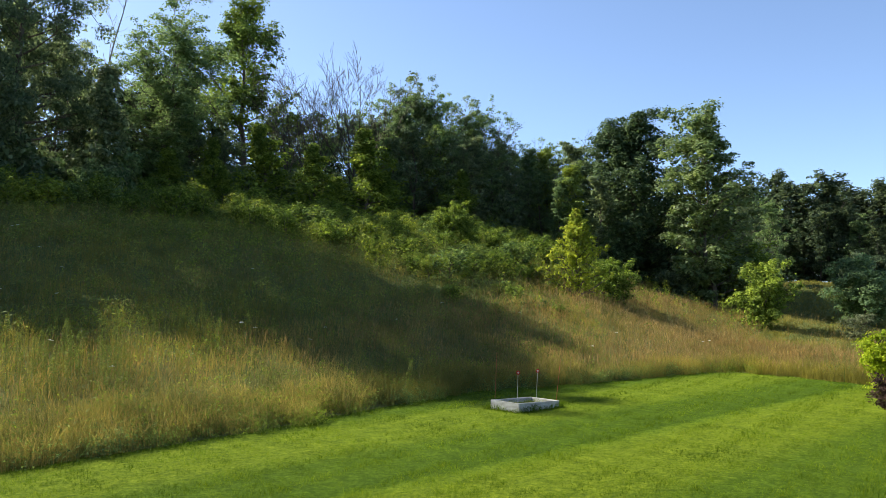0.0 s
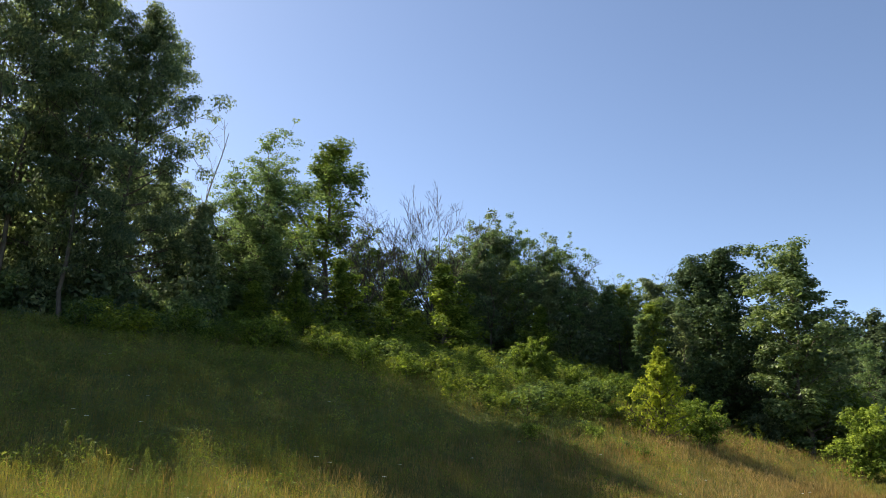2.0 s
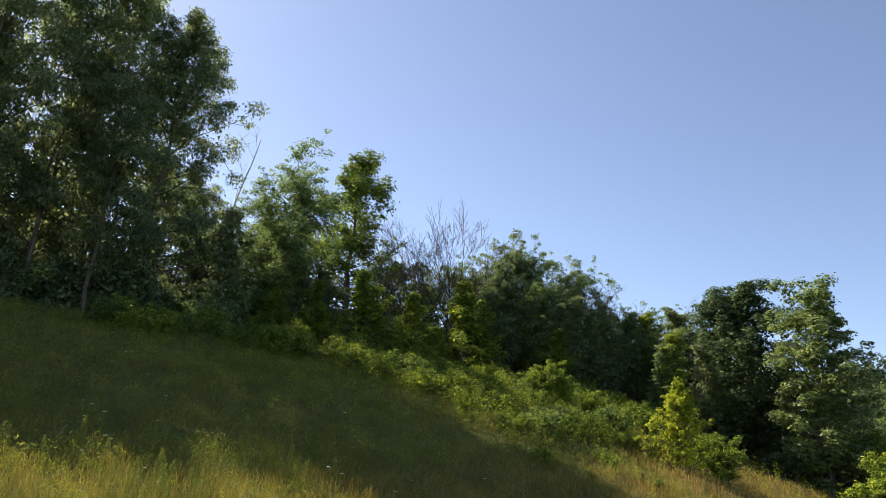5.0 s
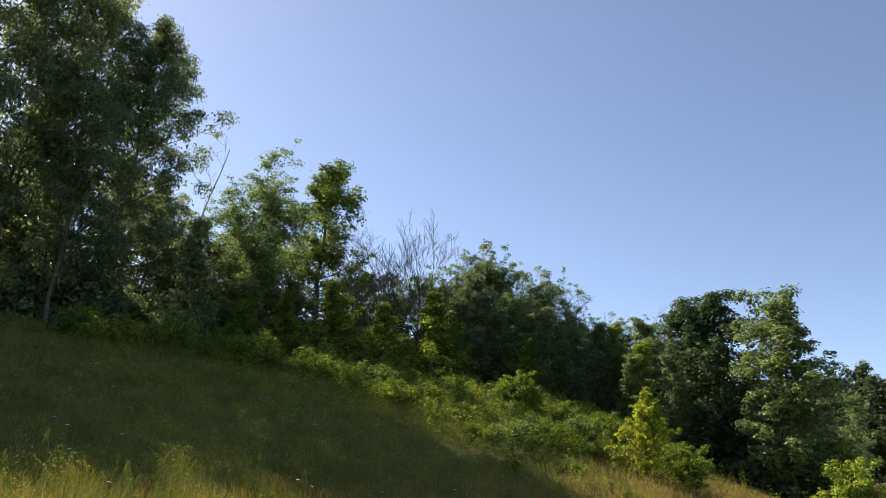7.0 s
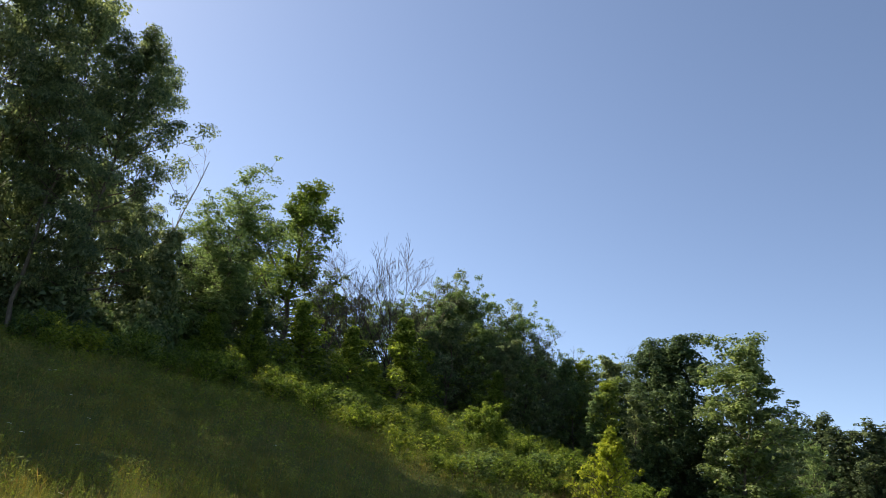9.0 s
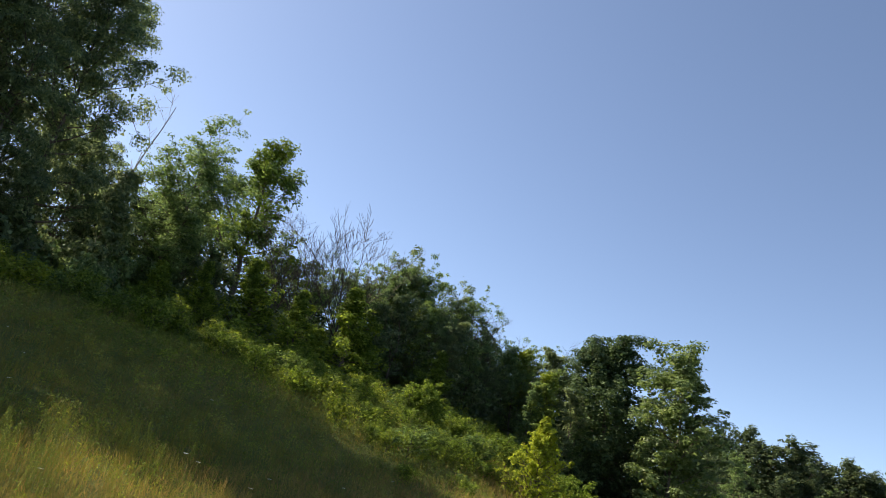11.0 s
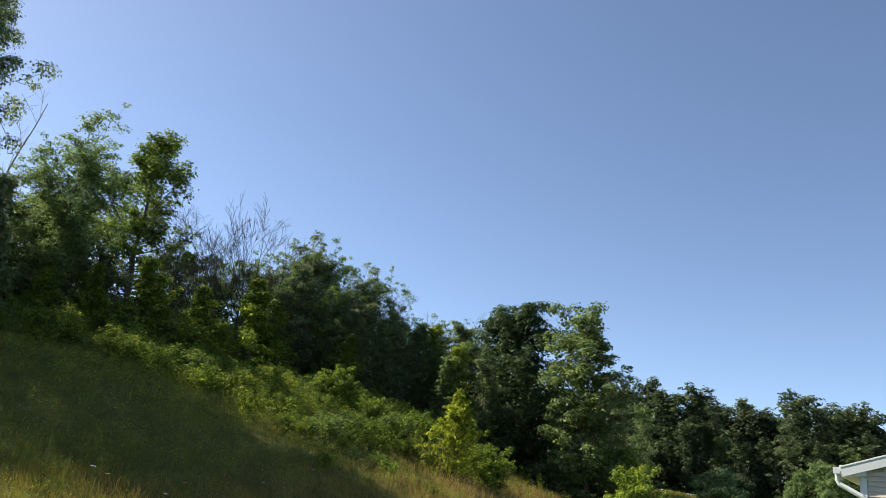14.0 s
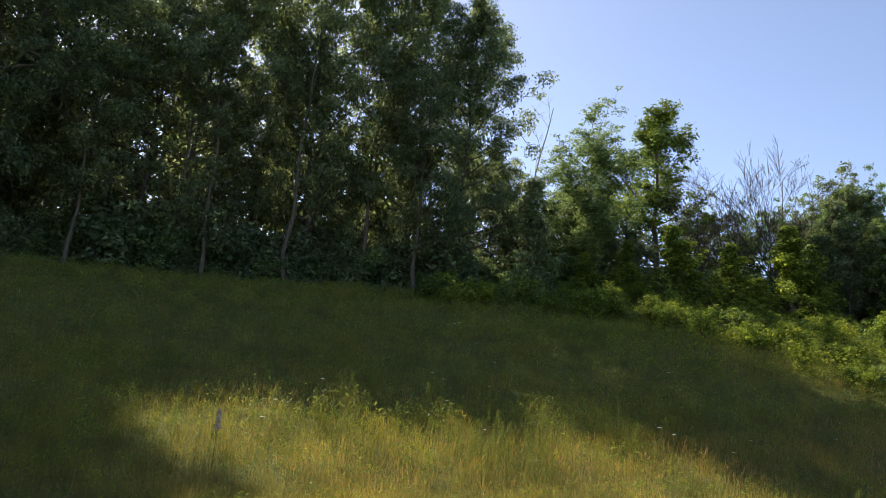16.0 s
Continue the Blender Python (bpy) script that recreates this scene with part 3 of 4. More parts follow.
for a, r, el in ((-3.2, 47, 15.4), (-0.3, 46.5, 14.0), (2.3, 47, 13.2), (6.4, 50, 12.4), (8.0, 50, 12.6), (9.2, 50, 12.8), (8.6, 45, 10.2), (10.0, 45, 11.3), (11.2, 45.5, 10.2), (12.1, 46, 8.4)):
    narrow.put(a, r, el, group="woodland trees", squash=1.1)
for a, r, el in ((-5.6, 42.5, 13.8), (-9.3, 42, 12.5), (-12.9, 41.5, 13.6), (-7.6, 42, 10.2), (-4.0, 43, 10.6), (1.1, 44.6, 10.8), (-19.5, 41, 11.5), (-16.0, 40.5, 10.6)):
    maple.put(a, r, el, squash=1.35, group="young trees")
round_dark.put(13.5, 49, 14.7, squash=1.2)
far_a.put(18.3, 51, 8.6, group="woodland trees")
far_a.put(14.8, 53, 10.5, group="woodland trees")
poplar.put(19.2, 45, 14.9, spin=70, squash=1.3)
lime_tree.put(20.9, 46.5, 5.2, squash=1.2)
yellow.put(9.9, 32.5, 7.9)
lime_tree.put(12.5, 34, 4.4, squash=1.1)
lime_tree.put(22.3, 38, 4.1, squash=1.0)
wood_a.put(16.4, 49, 8.6, group="woodland trees")
narrow.put(20.2, 48, 8.2, group="woodland trees", squash=1.4)
far_under.put(16.4, 44.5, 3.6, group="undergrowth")
hedge.put(28.5, 43, 4.3, squash=1.0)
for a, r, el in ((27.9, 37, 0.4), (33.3, 54, 2.5), (34.9, 54, 2.0), (30.2, 40, -0.35), (31.3, 40.5, -0.4)):
    silver.put(a, r, el, group="grey bushes", squash=1.2)
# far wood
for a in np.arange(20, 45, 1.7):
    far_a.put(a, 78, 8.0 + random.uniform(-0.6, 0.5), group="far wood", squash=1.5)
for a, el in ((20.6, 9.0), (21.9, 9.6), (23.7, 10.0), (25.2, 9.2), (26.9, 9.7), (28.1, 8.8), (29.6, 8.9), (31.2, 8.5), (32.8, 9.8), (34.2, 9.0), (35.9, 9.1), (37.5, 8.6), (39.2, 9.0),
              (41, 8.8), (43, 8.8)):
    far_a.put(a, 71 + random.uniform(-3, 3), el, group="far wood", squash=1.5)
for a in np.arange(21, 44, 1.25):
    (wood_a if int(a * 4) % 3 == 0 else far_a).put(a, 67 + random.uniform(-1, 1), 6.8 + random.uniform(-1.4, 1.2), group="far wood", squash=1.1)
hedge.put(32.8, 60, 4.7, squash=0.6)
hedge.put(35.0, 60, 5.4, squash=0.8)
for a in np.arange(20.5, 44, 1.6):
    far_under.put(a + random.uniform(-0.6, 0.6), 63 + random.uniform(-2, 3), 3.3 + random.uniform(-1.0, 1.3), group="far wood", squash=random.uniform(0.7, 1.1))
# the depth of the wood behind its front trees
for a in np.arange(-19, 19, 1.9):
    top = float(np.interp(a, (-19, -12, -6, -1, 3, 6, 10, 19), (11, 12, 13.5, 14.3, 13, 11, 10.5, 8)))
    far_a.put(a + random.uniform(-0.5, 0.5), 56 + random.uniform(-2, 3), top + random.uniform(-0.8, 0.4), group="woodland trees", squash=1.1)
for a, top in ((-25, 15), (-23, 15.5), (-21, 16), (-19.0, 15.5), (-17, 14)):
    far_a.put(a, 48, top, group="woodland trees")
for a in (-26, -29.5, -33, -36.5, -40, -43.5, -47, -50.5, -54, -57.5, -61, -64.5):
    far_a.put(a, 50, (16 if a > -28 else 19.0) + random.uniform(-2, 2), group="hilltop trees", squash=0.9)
# foot of the wood
for a in np.arange(-66, 21, 1.6):
    r1 = float(np.interp(a, _az, _foot))
    under.put(a + random.uniform(-0.4, 0.4), r1 + random.uniform(3.5, 7), group="undergrowth", squash=random.uniform(0.7, 1.1))
for a in np.arange(-66, -24, 1.9):
    r1 = float(np.interp(a, _az, _foot))
    x, y, z = at(a, r1 + 3.0)
    under.put(a + random.uniform(-0.5, 0.5), r1 + random.uniform(2.0, 4.5), math.degrees(math.atan((z + random.uniform(1.6, 3.6) - EYE) / (r1 + 3.0))), group="undergrowth", squash=random.uniform(0.8, 1.1))
# brush on the upper slope
brush_rng = np.random.default_rng(7)
for i in range(215):
    a = brush_rng.uniform(-15, 12) if i < 170 else brush_rng.uniform(-32, -14)
    r0, r1 = float(np.interp(a, _az, _edge)), float(np.interp(a, _az, _foot))
    u = brush_rng.uniform(float(np.interp(a, (-32, -16, -8, -1, 4, 8, 12), (0.86, 0.80, 0.62, 0.46, 0.45, 0.52, 0.72))), 1.02)
    x, y, z = at(a, r0 + (r1 - r0) * u)
    lush.put(a, r0 + (r1 - r0) * u, math.degrees(math.atan((z + brush_rng.uniform(0.55, 1.24) ** 2 - EYE) / (r0 + (r1 - r0) * u))), group="brush on the slope", squash=brush_rng.uniform(0.9, 1.4))
lush.put(-0.4, 37.0, 7.6, group="brush on the slope")
for a, r, up in ((0.3, 36.5, 2.2), (1.4, 36.5, 1.6), (3.6, 35.5, 1.5), (-3.4, 37, 1.4), (-8.6, 38.5, 1.6), (4.8, 36, 1.3), (-6.2, 36.5, 1.2)):
    lime_tree.put(a, r, math.degrees(math.atan((at(a, r)[2] + up - EYE) / r)), group="brush on the slope", squash=1.0, label="light green leafy shrub in the slope's brush")
for i in range(20):
    a = brush_rng.uniform(0, 12)
    r0, r1 = float(np.interp(a, _az, _edge)), float(np.interp(a, _az, _foot))
    r = r0 + (r1 - r0) * brush_rng.uniform(0.3, 0.68)
    x, y, z = at(a, r)
    lush.put(a, r, math.degrees(math.atan((z + brush_rng.uniform(0.35, 0.75) - EYE) / r)), group="brush on the slope", squash=brush_rng.uniform(0.9, 1.5))


# ---- grass ----
def blades(rng, x, y, z, tall, width, lean, flag=0.0):
    """Bent tapering blades: a quad of two triangles and a tip; flag: a widened seed head."""
    n = len(x)
    a = rng.uniform(0, 2 * math.pi, n)
    d = np.stack((np.cos(a), np.sin(a), np.zeros(n)), -1)
    b = rng.uniform(0, 2 * math.pi, n)
    s = np.stack((np.cos(b), np.sin(b), np.zeros(n)), -1) * (width * rng.uniform(0.7, 1.3, n))[:, None]
    root = np.stack((x, y, z - 0.03), -1)
    up = np.stack((np.zeros(n), np.zeros(n), tall), -1)
    ln = (tall * np.abs(rng.normal(0, lean, n)))[:, None] * d
    mid = root + up * 0.62 + ln * 0.35
    end = root + up * 0.97 + ln
    if flag < 0:
        v = np.stack((root - s, root + s, end), 1).reshape(-1, 3)
        f = np.arange(n)[:, None] * 3 + np.array([[0, 1, 2]])
    elif not flag:
        v = np.stack((root - s, root + s, mid, mid - s * 0.8, mid + s * 0.8, end), 1).reshape(-1, 3)
        k = np.arange(n)[:, None] * 6
        f = np.stack((k + [0, 1, 2], k + [3, 4, 5]), 1).reshape(-1, 3)
    else:
        hd = mid + (end - mid) * 0.5
        v = np.stack((root - s, root + s, mid, hd + s * flag, hd - s * flag, end), 1).reshape(-1, 3)
        k = np.arange(n)[:, None] * 6
        f = np.stack((k + [0, 1, 2], k + [2, 3, 4], k + [4, 3, 5]), 1).reshape(-1, 3)
    return v, f


def scatter(rng, n, lo, hi, near, far, power):
    """Points between two bearings and two radii, thinning with distance."""
    a = rng.uniform(lo, hi, n)
    r = near + (far - near) * rng.uniform(0, 1, n) ** power
    return r * np.sin(np.radians(a)), r * np.cos(np.radians(a))


def grass(name, label, rng, n, lo, hi, near, far, power, keep, tall, width, lean, mat, flag=0.0, tuft=1):
    x, y = scatter(rng, n // tuft, lo, hi, near, far, power)
    loose = 0.05 + 0.10 * rng.uniform(0, 1, n // tuft) ** 2
    x, y, loose = np.repeat(x, tuft), np.repeat(y, tuft), np.repeat(loose, tuft)
    n = len(x)
    high = np.repeat(rng.uniform(0.7, 1.2, n // tuft), tuft)
    if tuft > 1:
        x, y = x + rng.normal(0, 1, n) * loose, y + rng.normal(0, 1, n) * loose
    z, u = land(x, y)
    ok = keep(x, y, u, rng.uniform(0, 1, n))
    x, y, z, u = x[ok], y[ok], z[ok], u[ok]
    t = tall(x, y, u) * rng.uniform(0.65, 1.2, len(x)) * high[ok]
    v, f = blades(rng, x, y, z, t, width * np.clip(np.hypot(x, y) / 12.0, 0.8, 2.4), lean, flag)
    return tagged(new(name, mesh_np(name, v, f, (mat,))), label, "grass", kind="stuff")


rng = np.random.default_rng(5)
edge_noise = lambda x, y: 0.014 * swell(x, y, 1.5) + 0.012 * swell(x, y, 4.1)
far_green = lambda x, y, u: np.clip((np.degrees(np.arctan2(x, y)) - 20) / 3, 0, 1) * np.clip((u - 0.22) / 0.12, 0, 1)
straw_share = lambda x, y, u: np.clip(0.30 + 0.35 * swell(x, y, 0.45) + 0.65 * np.clip((x - 1) / 7, -0.25, 1) - 0.33 * np.clip((-4 - x) / 5, 0, 1) - 1.3 * np.clip(u - 0.24, 0, 1) * np.clip((5 - x) / 4, 0, 1), 0.04, 1) * (1 - 0.95 * far_green(x, y, u))
grass("meadow_grass", "green and yellowing unmown meadow grass", rng, 440000, -66, 40, 10, 62, 1.7,
      lambda x, y, u, k: (u > edge_noise(x, y)) & (u < 1.15), lambda x, y, u: (0.36 + 0.10 * swell(x, y, 0.8) + 0.12 * swell(x, y, 2.1)) * (1 - 0.4 * far_green(x, y, u)), 0.0030, 0.34, GRASS_GREEN, tuft=8)
grass("seeding_grass", "dry straw-coloured seed stalks over the meadow", rng, 560000, -66, 40, 10, 54, 1.6,
      lambda x, y, u, k: (u > edge_noise(x, y) + 0.004) & (u < 1.1) & (k < straw_share(x, y, u)), lambda x, y, u: 0.47 + 0.15 * swell(x, y, 0.7), 0.0009, 0.26, GRASS_STRAW, 3.6, tuft=5)
grass("far_grass", "lush lit green grass below the far wood", rng, 60000, 19, 44, 30, 64, 0.9,
      lambda x, y, u, k: (u > 0.2) & (k < far_green(x, y, u)), lambda x, y, u: 0.22 + 0.10 * swell(x, y, 1.1), 0.0065, 0.5, GRASS_GREEN, tuft=6)
grass("border_grass", "dense uncut grass along the mown edge", rng, 560000, -50, 34, 10, 25.5, 1.0,
      lambda x, y, u, k: (u > edge_noise(x, y) - 0.004) & (u < 0.05), lambda x, y, u: 0.40 + 0.14 * swell(x, y, 1.6), 0.0030, 0.36, GRASS_GREEN, tuft=8)
grass("lawn_grass", "short mown bright green lawn grass", rng, 330000, -33, 36, 7.0, 25, 1.5,
      lambda x, y, u, k: u < edge_noise(x, y) + 0.004, lambda x, y, u: np.clip(0.055 + 0.025 * swell(x, y, 3.0) + 0.03 * swell(x, y, 7.3), 0.02, 0.14), 0.006, 0.8, LAWN_BLADE, -1.0)
# leafy weeds among the grass, thickest on the upper slope
n = 40000
x, y = scatter(rng, n, -66, 36, 12, 58, 0.8)
z, u = land(x, y)
share = np.clip((u - 0.42) * 2.0 + 0.3 * swell(x, y, 0.6), 0.03, 1) * np.where(x > 9, 0.3, 1.0) * (1 - 0.93 * far_green(x, y, u)) * np.interp(x, (-14, -5), (0.15, 1.0)) * np.clip((u - 0.2) * 8, 0, 1)
ok = (u > 0.05) & (u < 1.04) & (rng.uniform(0, 1, n) < share)
x, y, z = x[ok], y[ok], z[ok]
per = 19
idx = np.repeat(np.arange(len(x)), per)
hgt = rng.uniform(0.35, 1.05, len(x)) * (1 + 0.5 * swell(x, y, 1.3)) * np.interp(x, (-9, -4), (0.5, 1.0))
q = rng.uniform(0.15, 1, len(idx)) ** 0.7
pos = np.stack((x[idx], y[idx], z[idx] + hgt[idx] * q), -1) + rng.normal(0, 1, (len(idx), 3)) * np.array([0.09, 0.09, 0.02])
v, f = leaves(rng, pos, rng.normal(0, 0.6, pos.shape) + np.array([0, 0, 0.8]), 0.095 * np.clip(np.hypot(x, y) / 34, 0.45, 1)[idx], 0.5, True)
tagged(new("weeds", mesh_np("weeds", v, f, (WEED_GREEN,))), "leafy green weeds among the grass of the slope", "weeds", kind="stuff")

# low broad leaves in the uncut grass next to the lawn
n = 15000
x, y = scatter(rng, n, -62, 12, 10, 30, 0.9)
z, u = land(x, y)
ok = (u > 0.004) & (u < 0.42) & (rng.uniform(0, 1, n) < np.clip(0.45 + 0.8 * swell(x, y, 1.1), 0.08, 1))
x, y, z = x[ok], y[ok], z[ok]
idx = np.repeat(np.arange(len(x)), 16)
hgt = rng.uniform(0.2, 0.55, len(x))
pos = np.stack((x[idx], y[idx], z[idx] + hgt[idx] * rng.uniform(0.15, 1, len(idx))), -1) + rng.normal(0, 1, (len(idx), 3)) * np.array([0.07, 0.07, 0.02])
v, f = leaves(rng, pos, rng.normal(0, 0.6, pos.shape) + np.array([0, 0, 0.8]), 0.05, 0.4, True)
tagged(new("meadow_herbs", mesh_np("meadow_herbs", v, f, (WEED_GREEN,))), "low leafy herbs in the uncut grass", "herbs", kind="stuff")

# low green herbs through the grass of the upper slope
n = 16000
x, y = scatter(rng, n, -64, 6, 14, 44, 0.75)
z, u = land(x, y)
ok = (u > 0.2) & (u < 1.02) & (rng.uniform(0, 1, n) < np.clip((u - 0.12) * 1.6 + 0.4 * swell(x, y, 0.7), 0.1, 1))
x, y, z = x[ok], y[ok], z[ok]
idx = np.repeat(np.arange(len(x)), 14)
hgt = rng.uniform(0.25, 0.6, len(x)) * (1 + 0.4 * swell(x, y, 0.9))
pos = np.stack((x[idx], y[idx], z[idx] + hgt[idx] * rng.uniform(0.3, 1, len(idx))), -1) + rng.normal(0, 1, (len(idx), 3)) * np.array([0.12, 0.12, 0.02])
v, f = leaves(rng, pos, rng.normal(0, 0.6, pos.shape) + np.array([0, 0, 0.8]), 0.075, 0.45, True)
tagged(new("slope_herbs", mesh_np("slope_herbs", v, f, (WEED_DULL,))), "low dark green herbs through the slope's grass", "herbs", kind="stuff")
# dark leafy growth that leans out over the mown edge
n = 110000
x, y = scatter(rng, n, -50, 22, 9.5, 25, 1.0)
z, u = land(x, y)
ok = (u > edge_noise(x, y) - 0.012) & (u < edge_noise(x, y) + 0.03) & (rng.uniform(0, 1, n) < np.clip(0.45 + 0.6 * swell(x, y, 1.9), 0.15, 1))
x, y, z = x[ok], y[ok], z[ok]
idx = np.repeat(np.arange(len(x)), 24)
hgt = rng.uniform(0.08, 0.36, len(x))
pos = np.stack((x[idx], y[idx], z[idx] + hgt[idx] * rng.uniform(0.05, 1, len(idx))), -1) + rng.normal(0, 1, (len(idx), 3)) * np.array([0.09, 0.09, 0.02])
v, f = leaves(rng, pos, rng.normal(0, 0.6, pos.shape) + np.array([0, 0, 0.8]), 0.036, 0.4, True)
tagged(new("border_herbs", mesh_np("border_herbs", v, f, (LEAF_VINE,))), "dark green herbs leaning over the mown edge", "herbs", kind="stuff")


# ---- single plants in the meadow ----
def tall_weed(seed, tall, spike):
    """An upright stem, leaves in whorls along it and, for a spike, small flowers at the top."""
    g = np.random.default_rng(seed)
    root = new("tall_weed")
    lean = g.normal(0, 0.06, 2)
    f = np.linspace(0, 1, 5)
    axis = np.column_stack((lean[0] * f * f * tall, lean[1] * f * f * tall, f * tall))
    axis[0, 2] = -0.05
    v, fc = tube(axis, np.linspace(0.008, 0.003, 5), 5)
    part("stem", mesh_np("stem", v, fc, (WEED_DULL,), smooth=True), root)
    n = int(150 * tall)
    q = g.uniform(0.12, 0.98, n)
    a = g.uniform(0, 6.28, n)
    reach = 0.10 * (1.05 - q) + 0.02
    d = np.stack((np.cos(a), np.sin(a), np.full(n, 0.5)), -1)
    pos = np.stack((np.interp(q, f, axis[:, 0]), np.interp(q, f, axis[:, 1]), q * tall), -1) + d * reach[:, None]
    v, fc = leaves(g, pos, d * np.array([0.5, 0.5, 1]) + g.normal(0, 0.3, d.shape), 0.045, 0.32)
    part("foliage", mesh_np("foliage", v, fc, (WEED_DULL,)), root)
    if spike:
        n = 60
        q = g.uniform(0.7, 1.0, n)
        pos = np.stack((np.interp(q, f, axis[:, 0]), np.interp(q, f, axis[:, 1]), q * tall), -1) + g.normal(0, 0.022, (n, 3))
        v, fc = leaves(g, pos, g.normal(0, 1, pos.shape), 0.045, 0.8)
        part("flower", mesh_np("flower", v, fc, (PETAL_PINK,)), root, "pink flower spike")
    return tagged(root, "tall weed with a pink flower spike" if spike else "tall leafy weed standing above the grass", "weed", group="" if spike else "tall weeds")


weeds_ = [tall_weed(s, 0.9, False) for s in (301, 302, 303)]
spots_ = [(-24.6, 15.6), (-22.6, 16.0), (-28.4, 15.4), (-27.0, 14.6), (-20.3, 17.0), (-18.6, 17.4), (-17.8, 17.0), (-14.0, 17.4), (-12.2, 17.6), (-30.5, 15.2),
          (-33.0, 15.8), (-36.0, 16.0), (-39.6, 15.8), (-43.0, 15.4), (-45.4, 15.0), (-9.0, 17.2), (-6.0, 17.2), (-3.0, 17.4), (-16.0, 16.4), (-25.5, 13.4), (-45.9, 12.9), (-44.6, 12.7), (-46.6, 13.3), (-40.2, 13.2), (-37.4, 13.8), (-34.6, 14.2)]
for i in range(34):
    spots_.append((brush_rng.normal(-25.0, 2.6), brush_rng.normal(13.8, 0.7)))
for i in range(40):
    spots_.append((brush_rng.uniform(-56, -2), brush_rng.uniform(15.0, 22.0)))
spots_ += [(26.6, 22.0), (26.9, 22.4), (27.2, 21.9), (27.5, 22.3), (27.8, 22.0), (26.2, 22.5)]
for i in range(60):
    a = brush_rng.uniform(-10, 10)
    r0, r1 = float(np.interp(a, _az, _edge)), float(np.interp(a, _az, _foot))
    spots_.append((a, r0 + (r1 - r0) * brush_rng.uniform(0.5, 0.98)))
for i, (a, r) in enumerate(spots_):
    x, y, z = at(a, r)
    k = brush_rng.uniform(0.6, 1.0) * (1.6 if r > 24 else 1.0)
    m = Matrix.LocRotScale((x, y, z), Euler((0, 0, brush_rng.uniform(0, 6.28))), (k, k, k))
    if i < 3:
        weeds_[i].matrix_basis = m
    else:
        copy_thing(weeds_[i % 3], m).matrix_basis = m
pink = tall_weed(310, 1.05, True)
pink.matrix_basis = pose(*at(-45.4, 13.0))


def umbel(seed):
    """A flat white flower head on a bare stalk."""
    g = np.random.default_rng(seed)
    root = new("white_wildflower")
    v, f = tube(np.array([(0, 0, -0.05), (0.01, 0, 0.35), (0.02, 0.01, 0.72)]), [0.004, 0.003, 0.003], 4)
    part("stem", mesh_np("stem", v, f, (WEED_GREEN,), smooth=True), root)
    n = 40
    a, r = g.uniform(0, 6.28, n), 0.042 * np.sqrt(g.uniform(0, 1, n))
    pos = np.stack((0.02 + r * np.cos(a), 0.01 + r * np.sin(a), 0.73 - 2.5 * r * r), -1)
    v, f = leaves(g, pos, g.normal(0, 0.2, (n, 3)) + np.array([0, 0, 1.0]), 0.02, 0.9)
    part("flower_head", mesh_np("flower_head", v, f, (PETAL_WHITE,)), root, "flat white flower head")
    return tagged(root, "white wildflower with a flat head in the grass", "wildflower", group="white wildflowers")


flower = umbel(401)
for i in range(24):
    a, r = brush_rng.uniform(-44, 22), brush_rng.uniform(12.5, 26)
    x, y, z = at(a, r)
    while float(land(x, y)[1]) < 0.02:
        r += 2
        x, y, z = at(a, r)
    m = pose(x, y, z, brush_rng.uniform(-8, 8), brush_rng.uniform(-8, 8), brush_rng.uniform(0, 360))
    if i == 0:
        flower.matrix_basis = m
    else:
        copy_thing(flower, m)


# ---- raised garden bed with marker stakes ----
def box(bm, size, m):
    r = bmesh.ops.create_cube(bm, size=1.0, matrix=m @ Matrix.Diagonal((*size, 1)))
    return r["verts"]


def bevelled(bm, width, segs=2):
    bmesh.ops.bevel(bm, geom=list(bm.edges), offset=width, segments=segs, affect="EDGES", profile=0.6)


BED_X, BED_Y, BED_W, BED_D, BED_TURN = 1.58, 14.91, 1.17, 0.66, 43.3
bed_z = float(land(BED_X, BED_Y)[0])
bed = tagged(new("raised_bed"), "low square garden bed of weathered white boards on the lawn", "garden bed")
bed.matrix_basis = pose(BED_X, BED_Y, bed_z, 1.2, 1.0, BED_TURN)
for w, d, x, y in ((BED_W, 0.04, 0, -BED_D / 2), (BED_W, 0.04, 0, BED_D / 2), (0.04, BED_D - 0.045, -BED_W / 2 + 0.02, 0), (0.04, BED_D - 0.045, BED_W / 2 - 0.02, 0)):
    bm = bmesh.new()
    box(bm, (w, d, 0.18), pose(x, y, 0.055))
    bevelled(bm, 0.006)
    part("board", bm_mesh("board", bm, BOARD_WHITE), bed)
bm = bmesh.new()
bmesh.ops.create_grid(bm, x_segments=16, y_segments=16, size=0.5, matrix=Matrix.Diagonal((BED_W - 0.085, BED_D - 0.05, 1, 1)))
for vtx in bm.verts:
    vtx.co.z = 0.065 + 0.018 * noise.noise(vtx.co * 9)
part("soil", bm_mesh("soil", bm, SOIL), bed, "dark soil with sparse weeds")


g = np.random.default_rng(77)
n = 420
a_, b_ = g.uniform(-0.5, 0.5, n) * (BED_W - 0.1), g.uniform(-0.5, 0.5, n) * (BED_D - 0.1)
v, f = blades(g, a_, b_, np.full(n, 0.085), g.uniform(0.03, 0.10, n), 0.006, 0.5)
tagged(part("seedlings", mesh_np("seedlings", v, f, (WEED_GREEN,)), bed, "thin green weeds in the soil"), kind="stuff")
# longer grass that the mower missed along the boards
n = 1500
side = g.integers(0, 4, n)
w_, d_ = BED_W / 2 + 0.05, BED_D / 2 + 0.05
a_ = np.where(side < 2, g.uniform(-w_, w_, n), np.where(side == 2, -w_, w_)) + g.normal(0, 0.035, n)
